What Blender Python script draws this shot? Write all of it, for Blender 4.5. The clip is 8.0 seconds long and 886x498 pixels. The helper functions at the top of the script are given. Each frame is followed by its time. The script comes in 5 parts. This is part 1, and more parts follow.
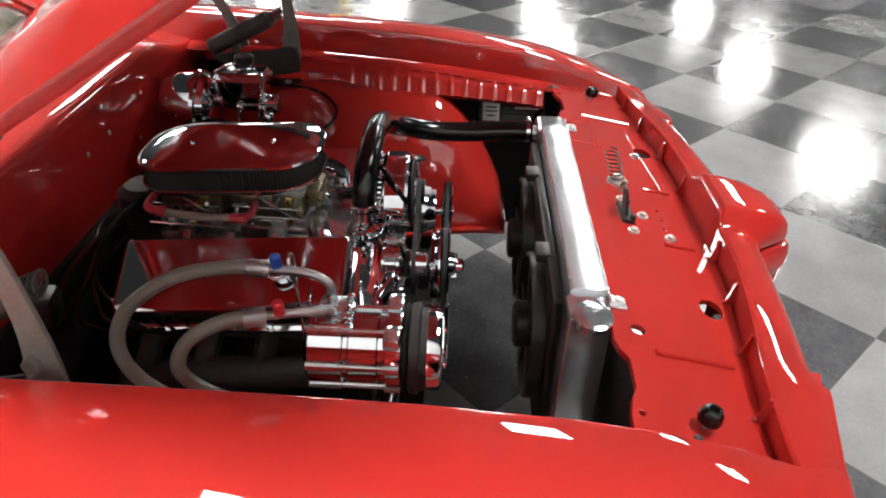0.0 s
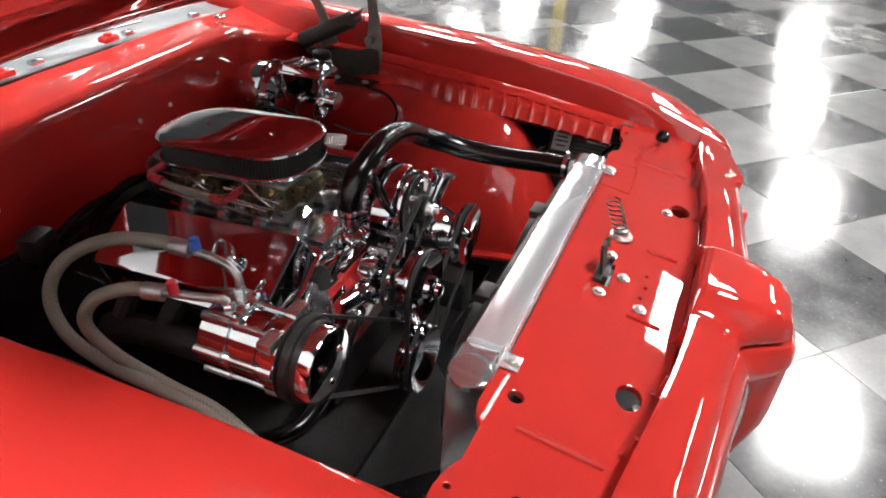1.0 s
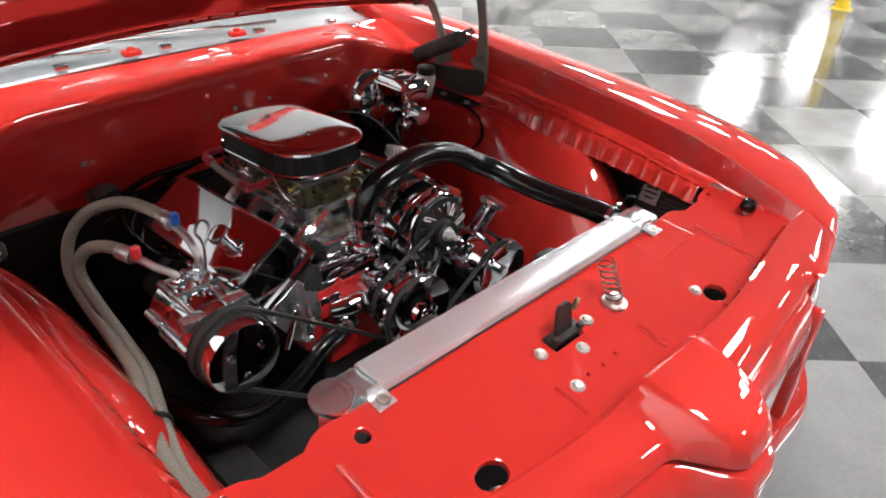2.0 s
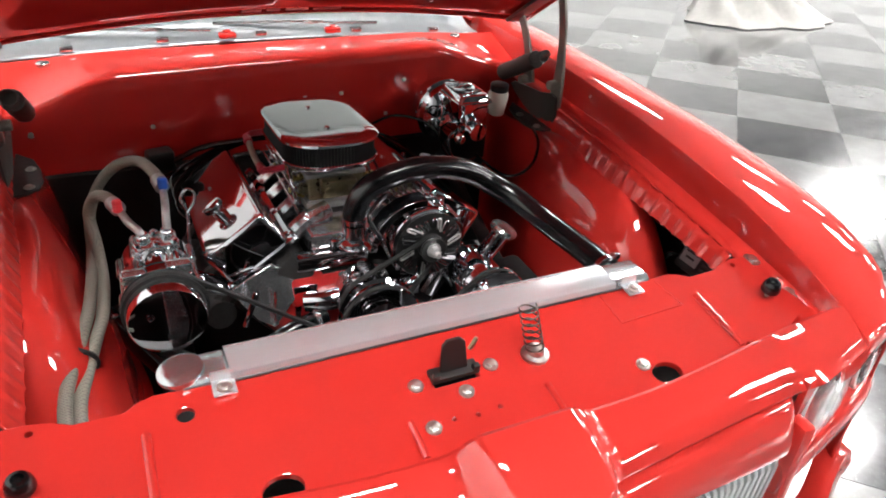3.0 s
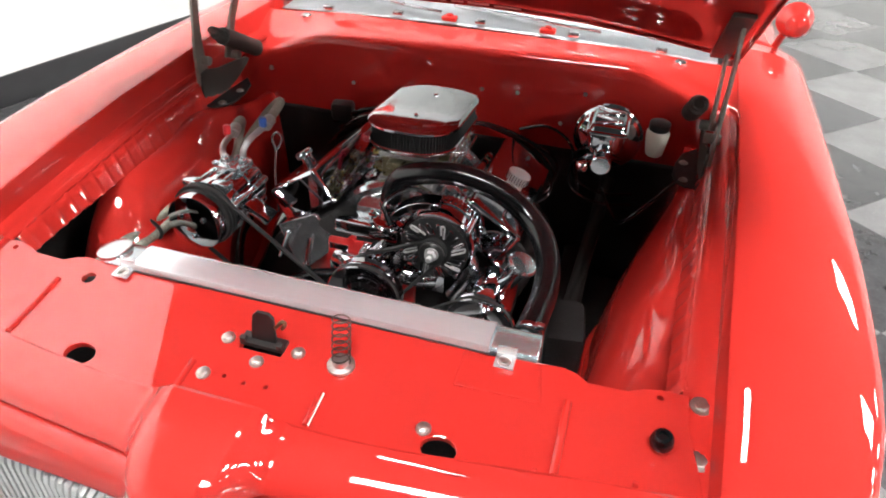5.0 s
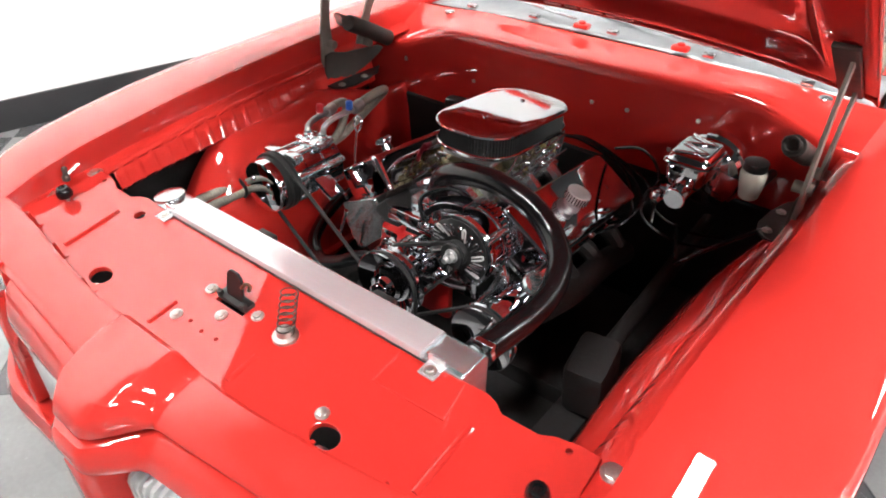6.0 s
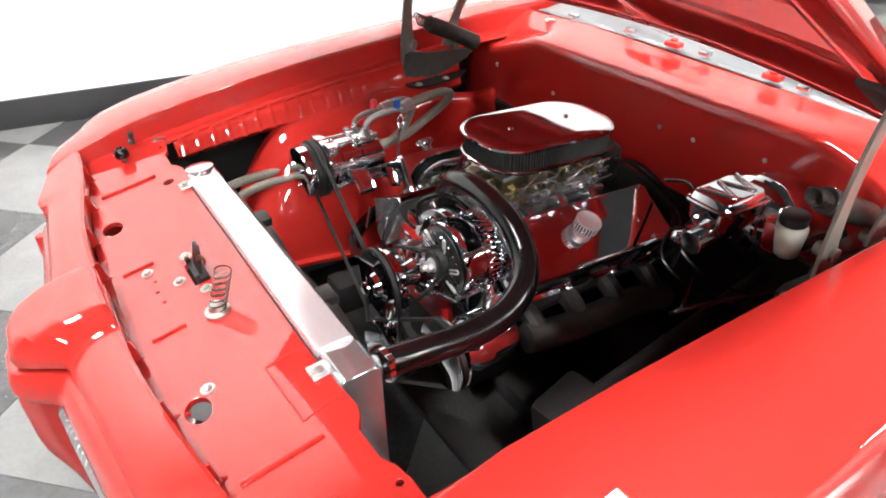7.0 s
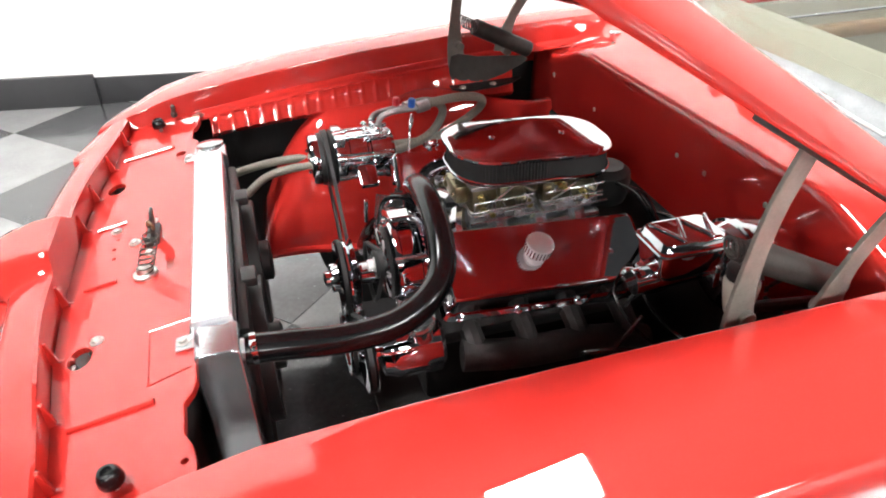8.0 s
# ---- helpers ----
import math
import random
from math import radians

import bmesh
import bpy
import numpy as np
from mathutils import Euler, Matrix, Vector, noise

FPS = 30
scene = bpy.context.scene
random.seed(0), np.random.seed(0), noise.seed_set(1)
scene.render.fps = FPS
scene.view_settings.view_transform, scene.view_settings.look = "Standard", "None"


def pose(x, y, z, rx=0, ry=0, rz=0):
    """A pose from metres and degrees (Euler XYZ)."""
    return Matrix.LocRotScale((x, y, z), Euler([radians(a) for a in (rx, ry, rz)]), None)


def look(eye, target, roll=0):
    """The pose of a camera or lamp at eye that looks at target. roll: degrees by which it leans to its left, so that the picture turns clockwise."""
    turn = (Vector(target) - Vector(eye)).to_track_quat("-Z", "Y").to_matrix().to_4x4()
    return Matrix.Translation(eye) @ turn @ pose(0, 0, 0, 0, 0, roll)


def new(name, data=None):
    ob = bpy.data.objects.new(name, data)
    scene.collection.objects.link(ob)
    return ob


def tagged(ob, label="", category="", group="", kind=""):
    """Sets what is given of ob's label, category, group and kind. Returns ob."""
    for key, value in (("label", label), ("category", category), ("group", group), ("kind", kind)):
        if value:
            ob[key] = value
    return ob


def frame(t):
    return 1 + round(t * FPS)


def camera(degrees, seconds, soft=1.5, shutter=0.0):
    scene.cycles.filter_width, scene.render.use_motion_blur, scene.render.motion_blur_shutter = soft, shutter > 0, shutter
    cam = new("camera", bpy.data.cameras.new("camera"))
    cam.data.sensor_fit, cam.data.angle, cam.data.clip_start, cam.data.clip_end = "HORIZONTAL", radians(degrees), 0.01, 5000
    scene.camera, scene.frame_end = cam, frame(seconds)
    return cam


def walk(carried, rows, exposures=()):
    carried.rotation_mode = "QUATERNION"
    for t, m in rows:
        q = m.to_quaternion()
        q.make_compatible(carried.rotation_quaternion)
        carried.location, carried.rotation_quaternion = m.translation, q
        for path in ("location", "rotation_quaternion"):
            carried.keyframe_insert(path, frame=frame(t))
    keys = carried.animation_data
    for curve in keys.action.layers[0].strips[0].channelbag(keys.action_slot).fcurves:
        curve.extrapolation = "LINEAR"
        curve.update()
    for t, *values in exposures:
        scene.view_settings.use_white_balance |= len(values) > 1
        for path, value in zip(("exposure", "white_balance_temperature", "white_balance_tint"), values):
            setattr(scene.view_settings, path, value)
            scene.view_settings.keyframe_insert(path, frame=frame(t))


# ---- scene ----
cam = camera(64.8, 8.0, soft=1.9, shutter=0.2)
PATH = [
    (0, (-1.344, 0.266, 1.609), (0.325, 0.313, 0.508), 1.7),
    (0.5, (-1.27, 0.031, 1.611), (0.375, 0.331, 0.514), 2.2),
    (1, (-1.179, -0.204, 1.614), (0.381, 0.411, 0.524), 2.5),
    (1.5, (-1.026, -0.409, 1.603), (0.38, 0.525, 0.53), 2.2),
    (1.7, (-0.959, -0.486, 1.606), (0.373, 0.557, 0.539), 2.0),
    (2.8, (-0.535, -0.794, 1.584), (0.34, 0.686, 0.562), 3.6),
    (3, (-0.442, -0.829, 1.594), (0.327, 0.704, 0.564), 3.8),
    (3.5, (-0.211, -0.903, 1.619), (0.289, 0.726, 0.572), 4.1),
    (4, (0.026, -0.94, 1.645), (0.233, 0.735, 0.571), 4.1),
    (4.5, (0.263, -0.92, 1.67), (0.17, 0.745, 0.566), 3.8),
    (5, (0.488, -0.877, 1.686), (0.058, 0.721, 0.563), 2.9),
    (5.2, (0.576, -0.854, 1.69), (0.009, 0.698, 0.563), 2.7),
    (6.5, (1.052, -0.47, 1.669), (-0.179, 0.638, 0.548), 0.0),
    (7, (1.175, -0.28, 1.658), (-0.228, 0.611, 0.546), -0.7),
    (7.5, (1.267, -0.06, 1.642), (-0.267, 0.601, 0.542), -1.3),
    (8, (1.352, 0.172, 1.63), (-0.266, 0.615, 0.541), -1.6),
]
walk(cam, [(t, look(eye, target, roll)) for t, eye, target, roll in PATH], [(0.0, 0.31), (1.0, 0.47), (1.7, 0.54), (2.8, 0.72), (4.0, 0.80), (5.0, 0.87), (6.5, 1.05), (8.0, 1.11)])

# ---- light ----
world = bpy.data.worlds.new("world")
scene.world = world
world.use_nodes = True
world.node_tree.nodes["Background"].inputs[0].default_value = (0.9, 0.95, 1.0, 1)
world.node_tree.nodes["Background"].inputs[1].default_value = 0.09
LAMP = 46.0


# ---- materials ----
def nodes_of(name):
    m = bpy.data.materials.new(name)
    m.use_nodes = True
    nt = m.node_tree
    return m, nt, nt.nodes["Principled BSDF"]


def mat(name, color, rough=0.5, metal=0.0, coat=0.0, var=0.12, scale=18.0, fine=220.0, bump=0.0, bump_scale=300.0, rvar=0.12, coat_rough=0.03, stretch=(1, 1, 1), spots=0.0, per_object=0.0, spec=0.5, coat_ior=1.5):
    """A surface with colour and gloss that vary at two scales, and fine relief."""
    m, nt, p = nodes_of(name)
    n, l = nt.nodes, nt.links
    tc = n.new("ShaderNodeTexCoord")
    mp = n.new("ShaderNodeMapping")
    mp.inputs["Scale"].default_value = stretch
    l.new(tc.outputs["Object"], mp.inputs["Vector"])
    big, small = n.new("ShaderNodeTexNoise"), n.new("ShaderNodeTexNoise")
    for t, s in ((big, scale), (small, fine)):
        t.inputs["Scale"].default_value = s
        t.inputs["Detail"].default_value = 4
        l.new(mp.outputs["Vector"], t.inputs["Vector"])
    mix = n.new("ShaderNodeMath")
    mix.operation = "MULTIPLY_ADD"
    l.new(big.outputs["Fac"], mix.inputs[0])
    mix.inputs[1].default_value = 0.65
    half = n.new("ShaderNodeMath")
    half.operation = "MULTIPLY"
    half.inputs[1].default_value = 0.35
    l.new(small.outputs["Fac"], half.inputs[0])
    l.new(half.outputs[0], mix.inputs[2])
    ramp = n.new("ShaderNodeMapRange")
    ramp.inputs["From Min"].default_value, ramp.inputs["From Max"].default_value = 0.3, 0.7
    ramp.inputs["To Min"].default_value, ramp.inputs["To Max"].default_value = 1 - var, 1 + var
    l.new(mix.outputs[0], ramp.inputs["Value"])
    tint = n.new("ShaderNodeVectorMath")
    tint.operation = "SCALE"
    tint.inputs[0].default_value = color
    last = ramp.outputs["Result"]
    if per_object:
        info = n.new("ShaderNodeObjectInfo")
        r2 = n.new("ShaderNodeMapRange")
        r2.inputs["To Min"].default_value, r2.inputs["To Max"].default_value = 1 - per_object, 1 + per_object
        l.new(info.outputs["Random"], r2.inputs["Value"])
        mm = n.new("ShaderNodeMath")
        mm.operation = "MULTIPLY"
        l.new(last, mm.inputs[0])
        l.new(r2.outputs["Result"], mm.inputs[1])
        last = mm.outputs[0]
    l.new(last, tint.inputs["Scale"])
    out = tint.outputs["Vector"]
    if spots:
        v = n.new("ShaderNodeTexNoise")
        v.inputs["Scale"].default_value = 75
        v.inputs["Detail"].default_value = 3
        l.new(mp.outputs["Vector"], v.inputs["Vector"])
        thr = n.new("ShaderNodeMapRange")
        thr.inputs["From Min"].default_value, thr.inputs["From Max"].default_value = 0.68, 0.72
        thr.inputs["To Max"].default_value = spots
        l.new(v.outputs["Fac"], thr.inputs["Value"])
        mc = n.new("ShaderNodeMix")
        mc.data_type = "RGBA"
        l.new(thr.outputs["Result"], mc.inputs["Factor"])
        l.new(out, mc.inputs["A"])
        mc.inputs["B"].default_value = (0.55, 0.55, 0.55, 1)
        out = mc.outputs["Result"]
    l.new(out, p.inputs["Base Color"])
    rr = n.new("ShaderNodeMapRange")
    rr.inputs["From Min"].default_value, rr.inputs["From Max"].default_value = 0.3, 0.7
    rr.inputs["To Min"].default_value, rr.inputs["To Max"].default_value = max(0.0, rough * (1 - rvar)), min(1.0, rough * (1 + rvar))
    l.new(big.outputs["Fac"], rr.inputs["Value"])
    l.new(rr.outputs["Result"], p.inputs["Roughness"])
    p.inputs["Metallic"].default_value = metal
    p.inputs["Specular IOR Level"].default_value = spec
    p.inputs["Coat Weight"].default_value = coat
    p.inputs["Coat Roughness"].default_value = coat_rough
    p.inputs["Coat IOR"].default_value = coat_ior
    if bump:
        b = n.new("ShaderNodeBump")
        b.inputs["Strength"].default_value = bump
        b.inputs["Distance"].default_value = 0.002
        bt = n.new("ShaderNodeTexNoise")
        bt.inputs["Scale"].default_value = bump_scale
        bt.inputs["Detail"].default_value = 5
        l.new(mp.outputs["Vector"], bt.inputs["Vector"])
        l.new(bt.outputs["Fac"], b.inputs["Height"])
        l.new(b.outputs["Normal"], p.inputs["Normal"])
    return m


def braid(name, color):
    """Woven hose cover: crossing bands of thread."""
    m, nt, p = nodes_of(name)
    n, l = nt.nodes, nt.links
    tc = n.new("ShaderNodeTexCoord")
    w = []
    for d in ((1, 1, 1), (1, -1, 1)):
        mp = n.new("ShaderNodeMapping")
        mp.inputs["Scale"].default_value = d
        t = n.new("ShaderNodeTexWave")
        t.bands_direction = "DIAGONAL"
        t.inputs["Scale"].default_value = 95
        t.inputs["Distortion"].default_value = 1.5
        l.new(tc.outputs["Object"], mp.inputs["Vector"])
        l.new(mp.outputs["Vector"], t.inputs["Vector"])
        w.append(t)
    mx = n.new("ShaderNodeMath")
    mx.operation = "MAXIMUM"
    for k in (0, 1):
        l.new(w[k].outputs["Fac"], mx.inputs[k])
    mr = n.new("ShaderNodeMix")
    mr.data_type = "RGBA"
    mr.inputs["A"].default_value = (*[c * 0.55 for c in color], 1)
    mr.inputs["B"].default_value = (*color, 1)
    l.new(mx.outputs[0], mr.inputs["Factor"])
    l.new(mr.outputs["Result"], p.inputs["Base Color"])
    b = n.new("ShaderNodeBump")
    b.inputs["Strength"].default_value, b.inputs["Distance"].default_value = 0.5, 0.001
    l.new(mx.outputs[0], b.inputs["Height"])
    l.new(b.outputs["Normal"], p.inputs["Normal"])
    p.inputs["Roughness"].default_value = 0.55
    p.inputs["Metallic"].default_value = 0.2
    return m


def glow(name, color, power):
    m, nt, p = nodes_of(name)
    p.inputs["Base Color"].default_value = (0.9, 0.9, 0.9, 1)
    p.inputs["Emission Color"].default_value = (*color, 1)
    p.inputs["Emission Strength"].default_value = power
    return m


def glass(name, tint, rough=0.02):
    m, nt, p = nodes_of(name)
    p.inputs["Base Color"].default_value = (*tint, 1)
    p.inputs["Transmission Weight"].default_value = 1.0
    p.inputs["Roughness"].default_value = rough
    p.inputs["IOR"].default_value = 1.45
    return m


def pane(name, tint):
    """Thin clear glass: light goes straight through, the surface mirrors by its angle."""
    m, nt, p = nodes_of(name)
    n, l = nt.nodes, nt.links
    n.remove(p)
    t, g, f, mx = n.new("ShaderNodeBsdfTransparent"), n.new("ShaderNodeBsdfGlossy"), n.new("ShaderNodeLayerWeight"), n.new("ShaderNodeMixShader")
    t.inputs["Color"].default_value = (*tint, 1)
    g.inputs["Roughness"].default_value = 0.01
    f.inputs["Blend"].default_value = 0.5
    pw = n.new("ShaderNodeMath")
    pw.operation = "POWER"
    pw.inputs[1].default_value = 4.5
    l.new(f.outputs["Facing"], pw.inputs[0])
    gain = n.new("ShaderNodeMapRange")
    gain.inputs["To Min"].default_value, gain.inputs["To Max"].default_value = 0.02, 0.7
    l.new(pw.outputs[0], gain.inputs["Value"])
    l.new(gain.outputs["Result"], mx.inputs[0])
    l.new(t.outputs[0], mx.inputs[1])
    l.new(g.outputs[0], mx.inputs[2])
    l.new(mx.outputs[0], n["Material Output"].inputs["Surface"])
    return m


RED = mat("red_paint", (0.50, 0.025, 0.0195), rough=0.5, coat=1.0, var=0.05, scale=6, fine=900, rvar=0.1, coat_rough=0.02, bump=0.02, bump_scale=140, spec=0.04, coat_ior=1.8)
RED_ENGINE = mat("red_engine_enamel", (0.36, 0.008, 0.008), rough=0.4, coat=0.6, var=0.12, scale=30, bump=0.25, bump_scale=160)
CHROME = mat("chrome", (0.66, 0.66, 0.685), rough=0.05, metal=1.0, var=0.04, rvar=0.5, scale=25, bump=0.012, bump_scale=40)
CHROME_DULL = mat("worn_chrome", (0.60, 0.60, 0.615), rough=0.17, metal=0.94, var=0.07, rvar=0.4, scale=60, bump=0.05, bump_scale=90)
ALLOY = mat("brushed_aluminium", (0.80, 0.81, 0.84), rough=0.2, metal=0.72, var=0.05, scale=10, fine=300, rvar=0.15, stretch=(0.08, 1, 1), bump=0.02, bump_scale=400)
CAST = mat("cast_aluminium", (0.42, 0.42, 0.42), rough=0.42, metal=1.0, var=0.2, scale=50, bump=0.5, bump_scale=250)
ZINC = mat("gold_zinc_plate", (0.25, 0.225, 0.14), rough=0.3, metal=1.0, var=0.25, scale=60, bump=0.3, bump_scale=180)
STEEL = mat("zinc_bolt", (0.62, 0.61, 0.58), rough=0.35, metal=1.0, var=0.2, scale=120)
RUBBER = mat("black_rubber", (0.004, 0.004, 0.0045), rough=0.19, var=0.25, scale=40, bump=0.04, bump_scale=120)
BELT = mat("belt_rubber", (0.016, 0.016, 0.016), rough=0.6, var=0.3, scale=80, bump=0.2)
BLACK = mat("black_plastic", (0.012, 0.012, 0.012), rough=0.42, var=0.25, scale=50, bump=0.1)
# undercoat black; also stands in for shade low in the engine bay
UNDERCOAT_SHADE = mat("dark_undercoat_and_shade", (0.019, 0.018, 0.018), spec=0.2, rough=0.75, var=0.4, scale=12, bump=0.5, bump_scale=80)
FILTER = mat("pleated_filter", (0.02, 0.02, 0.02), rough=0.75, var=0.3, scale=90, bump=0.3)
HINGE = mat("grey_hinge_steel", (0.055, 0.05, 0.045), rough=0.5, metal=0.3, var=0.3, scale=35, bump=0.25, bump_scale=200)
ARM = mat("grey_arm_steel", (0.23, 0.215, 0.19), rough=0.45, metal=0.3, var=0.2, scale=35, bump=0.15, bump_scale=200)
SPRING = mat("dark_spring_wire", (0.10, 0.09, 0.08), rough=0.35, metal=1.0, var=0.2, scale=80)
LATCH = mat("black_latch_steel", (0.008, 0.007, 0.007), rough=0.45, coat=0.0, var=0.3, scale=60)
HOSE = braid("braided_hose", (0.27, 0.255, 0.215))
IRON = mat("dark_cast_iron", (0.035, 0.033, 0.032), rough=0.6, metal=0.2, var=0.4, scale=40, bump=0.5, bump_scale=120)
TANK = mat("plain_aluminium", (0.60, 0.61, 0.63), rough=0.16, metal=0.85, var=0.1, scale=14, fine=260, rvar=0.3, bump=0.05, bump_scale=90)
WHITE_PLASTIC = mat("milky_plastic", (0.62, 0.60, 0.52), rough=0.4, var=0.08, scale=30)
BRASS = mat("tarnished_brass", (0.36, 0.27, 0.09), rough=0.28, metal=1.0, var=0.3, scale=80, bump=0.2, bump_scale=200)
SATIN = mat("satin_aluminium", (0.72, 0.71, 0.71), rough=0.33, metal=0.75, var=0.08, scale=40, bump=0.03, bump_scale=200)
GRILLE = mat("silver_grille_paint", (0.55, 0.56, 0.56), rough=0.4, metal=0.3, var=0.1, scale=30)
BLUE = mat("blue_cap", (0.02, 0.10, 0.45), rough=0.35, var=0.08)
REDCAP = mat("red_cap", (0.6, 0.03, 0.04), rough=0.35, var=0.08)
WIRE = mat("red_wire_sleeve", (0.35, 0.015, 0.03), rough=0.4, var=0.1)
COWL = mat("silver_cowl", (0.24, 0.25, 0.26), rough=0.4, metal=0.5, var=0.2, scale=20)
TAN = mat("tan_dash", (0.185, 0.17, 0.13), rough=0.6, var=0.12, scale=12, bump=0.2)
LENS = glass("lamp_glass", (0.97, 0.98, 0.98), 0.12)
BOWL = mat("silvered_bowl", (0.90, 0.90, 0.90), rough=0.3, metal=0.6, var=0.06, scale=30)
WRITING = mat("red_writing", (0.75, 0.25, 0.24), rough=0.5, var=0.1)
VINYL = mat("brown_vinyl", (0.16, 0.10, 0.055), rough=0.5, var=0.15, scale=20, bump=0.2)
SCREEN = pane("windscreen_glass", (0.95, 0.97, 0.955))
TYRE = mat("tyre", (0.02, 0.02, 0.02), rough=0.8, var=0.2, bump=0.3)
WALL = mat("white_wall_paint", (0.76, 0.76, 0.75), rough=0.6, var=0.03, scale=2, fine=60, bump=0.05, bump_scale=120)
CEIL = mat("dark_ceiling_paint", (0.05, 0.05, 0.052), rough=0.8, var=0.04, scale=3, bump=0.1, bump_scale=90)
FRAME = mat("lamp_housing", (0.7, 0.7, 0.7), rough=0.5, var=0.05)
WALL_DARK = mat("dark_grey_wall_paint", (0.06, 0.06, 0.065), rough=0.6, var=0.08, scale=3, bump=0.05, bump_scale=120)
BASE = mat("black_baseboard", (0.025, 0.025, 0.027), rough=0.4, var=0.2, scale=8)
TILE_LIGHT = mat("light_grey_tile", (0.20, 0.20, 0.20), rough=0.17, coat=0.5, coat_rough=0.1, var=0.16, scale=5, fine=60, rvar=0.3, bump=0.05, bump_scale=18, per_object=0.07, spots=0.15)
TILE_DARK = mat("charcoal_tile", (0.068, 0.069, 0.072), rough=0.17, coat=0.5, coat_rough=0.1, var=0.35, scale=7, fine=50, rvar=0.3, bump=0.05, bump_scale=18, per_object=0.12, spots=0.3)
GROUT = mat("tile_bed", (0.10, 0.10, 0.10), rough=0.7, var=0.2)
SIGNY = mat("yellow_paint", (0.75, 0.55, 0.03), rough=0.45, var=0.08)
CLOTH = mat("white_cloth", (0.42, 0.41, 0.39), rough=0.9, var=0.1, scale=15, bump=0.5, bump_scale=90)
TUBE = glow("tube_diffuser", (1.0, 0.99, 0.97), LAMP)


# ---- mesh helpers ----
def thing(name, at, label, category, group="", kind=""):
    ob = new(name)
    ob.location = at
    ob.empty_display_size = 0.05
    return tagged(ob, label, category, group, kind)


def part(name, bm, material, parent, label="", solid=0.0, bevel=0.0, angle=35, seg=2, offset=-1.0, flat=False):
    """Links a bmesh, in world coordinates, as one mesh object under its thing or part."""
    me = bpy.data.meshes.new(name)
    for f in bm.faces:
        f.smooth = not flat
    bm.normal_update()
    bm.to_mesh(me)
    bm.free()
    if not flat:
        me.set_sharp_from_angle(angle=radians(angle))
    me.materials.append(material)
    ob = new(name, me)
    if parent:
        ob.parent = parent
        if not parent.parent:
            ob.matrix_parent_inverse = Matrix.Translation(-parent.location)
    if solid:
        s = ob.modifiers.new("thickness", "SOLIDIFY")
        s.thickness, s.offset = solid, offset
    if bevel:
        b = ob.modifiers.new("edge", "BEVEL")
        b.width, b.segments, b.limit_method, b.angle_limit = bevel, seg, "ANGLE", radians(40)
    return tagged(ob, label) if label else ob


def frame_of(axis):
    a = Vector(axis).normalized()
    u = a.cross(Vector((0, 0, 1)) if abs(a.z) < 0.9 else Vector((0, 1, 0))).normalized()
    return a, u, a.cross(u)


def box(bm, c, size, rot=(0, 0, 0), bevel=0.0):
    r = bmesh.ops.create_cube(bm, size=1.0)
    vs = r["verts"]
    m = pose(*c, *rot) @ Matrix.Diagonal((*size, 1))
    bmesh.ops.transform(bm, matrix=m, verts=vs)
    if bevel:
        es = list({e for v in vs for e in v.link_edges})
        bmesh.ops.bevel(bm, geom=es, offset=bevel, segments=2, affect="EDGES", profile=0.5)
    return bm


def rings(bm, loops, close=True, caps=True):
    """Skins a list of closed rings of points."""
    vs = [[bm.verts.new(p) for p in ring] for ring in loops]
    n = len(vs[0])
    for a, b in zip(vs, vs[1:]):
        for i in range(n if close else n - 1):
            j = (i + 1) % n
            bm.faces.new((a[i], a[j], b[j], b[i]))
    if caps and close:
        bm.faces.new(list(reversed(vs[0])))
        bm.faces.new(vs[-1])
    return bm


def sheet(bm, rows):
    return rings(bm, rows, close=False, caps=False)


def lathe(bm, origin, axis, profile, seg=28):
    """Turns (radius, height) pairs round an axis."""
    a, u, v = frame_of(axis)
    o = Vector(origin)
    loops = []
    for r, h in profile:
        r = max(r, 0.0004)
        loops.append([o + a * h + (u * math.cos(k) + v * math.sin(k)) * r for k in (2 * math.pi * i / seg for i in range(seg))])
    return rings(bm, loops)


def cyl(bm, p0, p1, r, seg=20, edge=0.0):
    d = Vector(p1) - Vector(p0)
    h = d.length
    e = edge or min(r, h) * 0.08
    return lathe(bm, p0, d, [(r - e, 0), (r, e), (r, h - e), (r - e, h)], seg)


def smooth_path(pts, n=10):
    p = [Vector(q) for q in pts]
    p = [2 * p[0] - p[1]] + p + [2 * p[-1] - p[-2]]
    out = []
    for i in range(1, len(p) - 2):
        a, b, c, d = p[i - 1:i + 3]
        for k in range(n):
            t = k / n
            out.append(0.5 * ((2 * b) + (c - a) * t + (2 * a - 5 * b + 4 * c - d) * t * t + (3 * b - a - 3 * c + d) * t ** 3))
    out.append(p[-2])
    return out


def tube(bm, pts, r, seg=12, n=8, smooth=True):
    """A round bar or hose along a line; r may be a function of the way along, 0 to 1."""
    p = smooth_path(pts, n) if smooth else [Vector(q) for q in pts]
    t0 = (p[1] - p[0]).normalized()
    _, u, _ = frame_of(t0)
    loops = []
    for i, q in enumerate(p):
        t = (p[min(i + 1, len(p) - 1)] - p[max(i - 1, 0)]).normalized()
        u = (u - t * u.dot(t)).normalized()
        v = t.cross(u)
        rr = r(i / (len(p) - 1)) if callable(r) else r
        loops.append([q + (u * math.cos(k) + v * math.sin(k)) * rr for k in (2 * math.pi * j / seg for j in range(seg))])
    return rings(bm, loops)


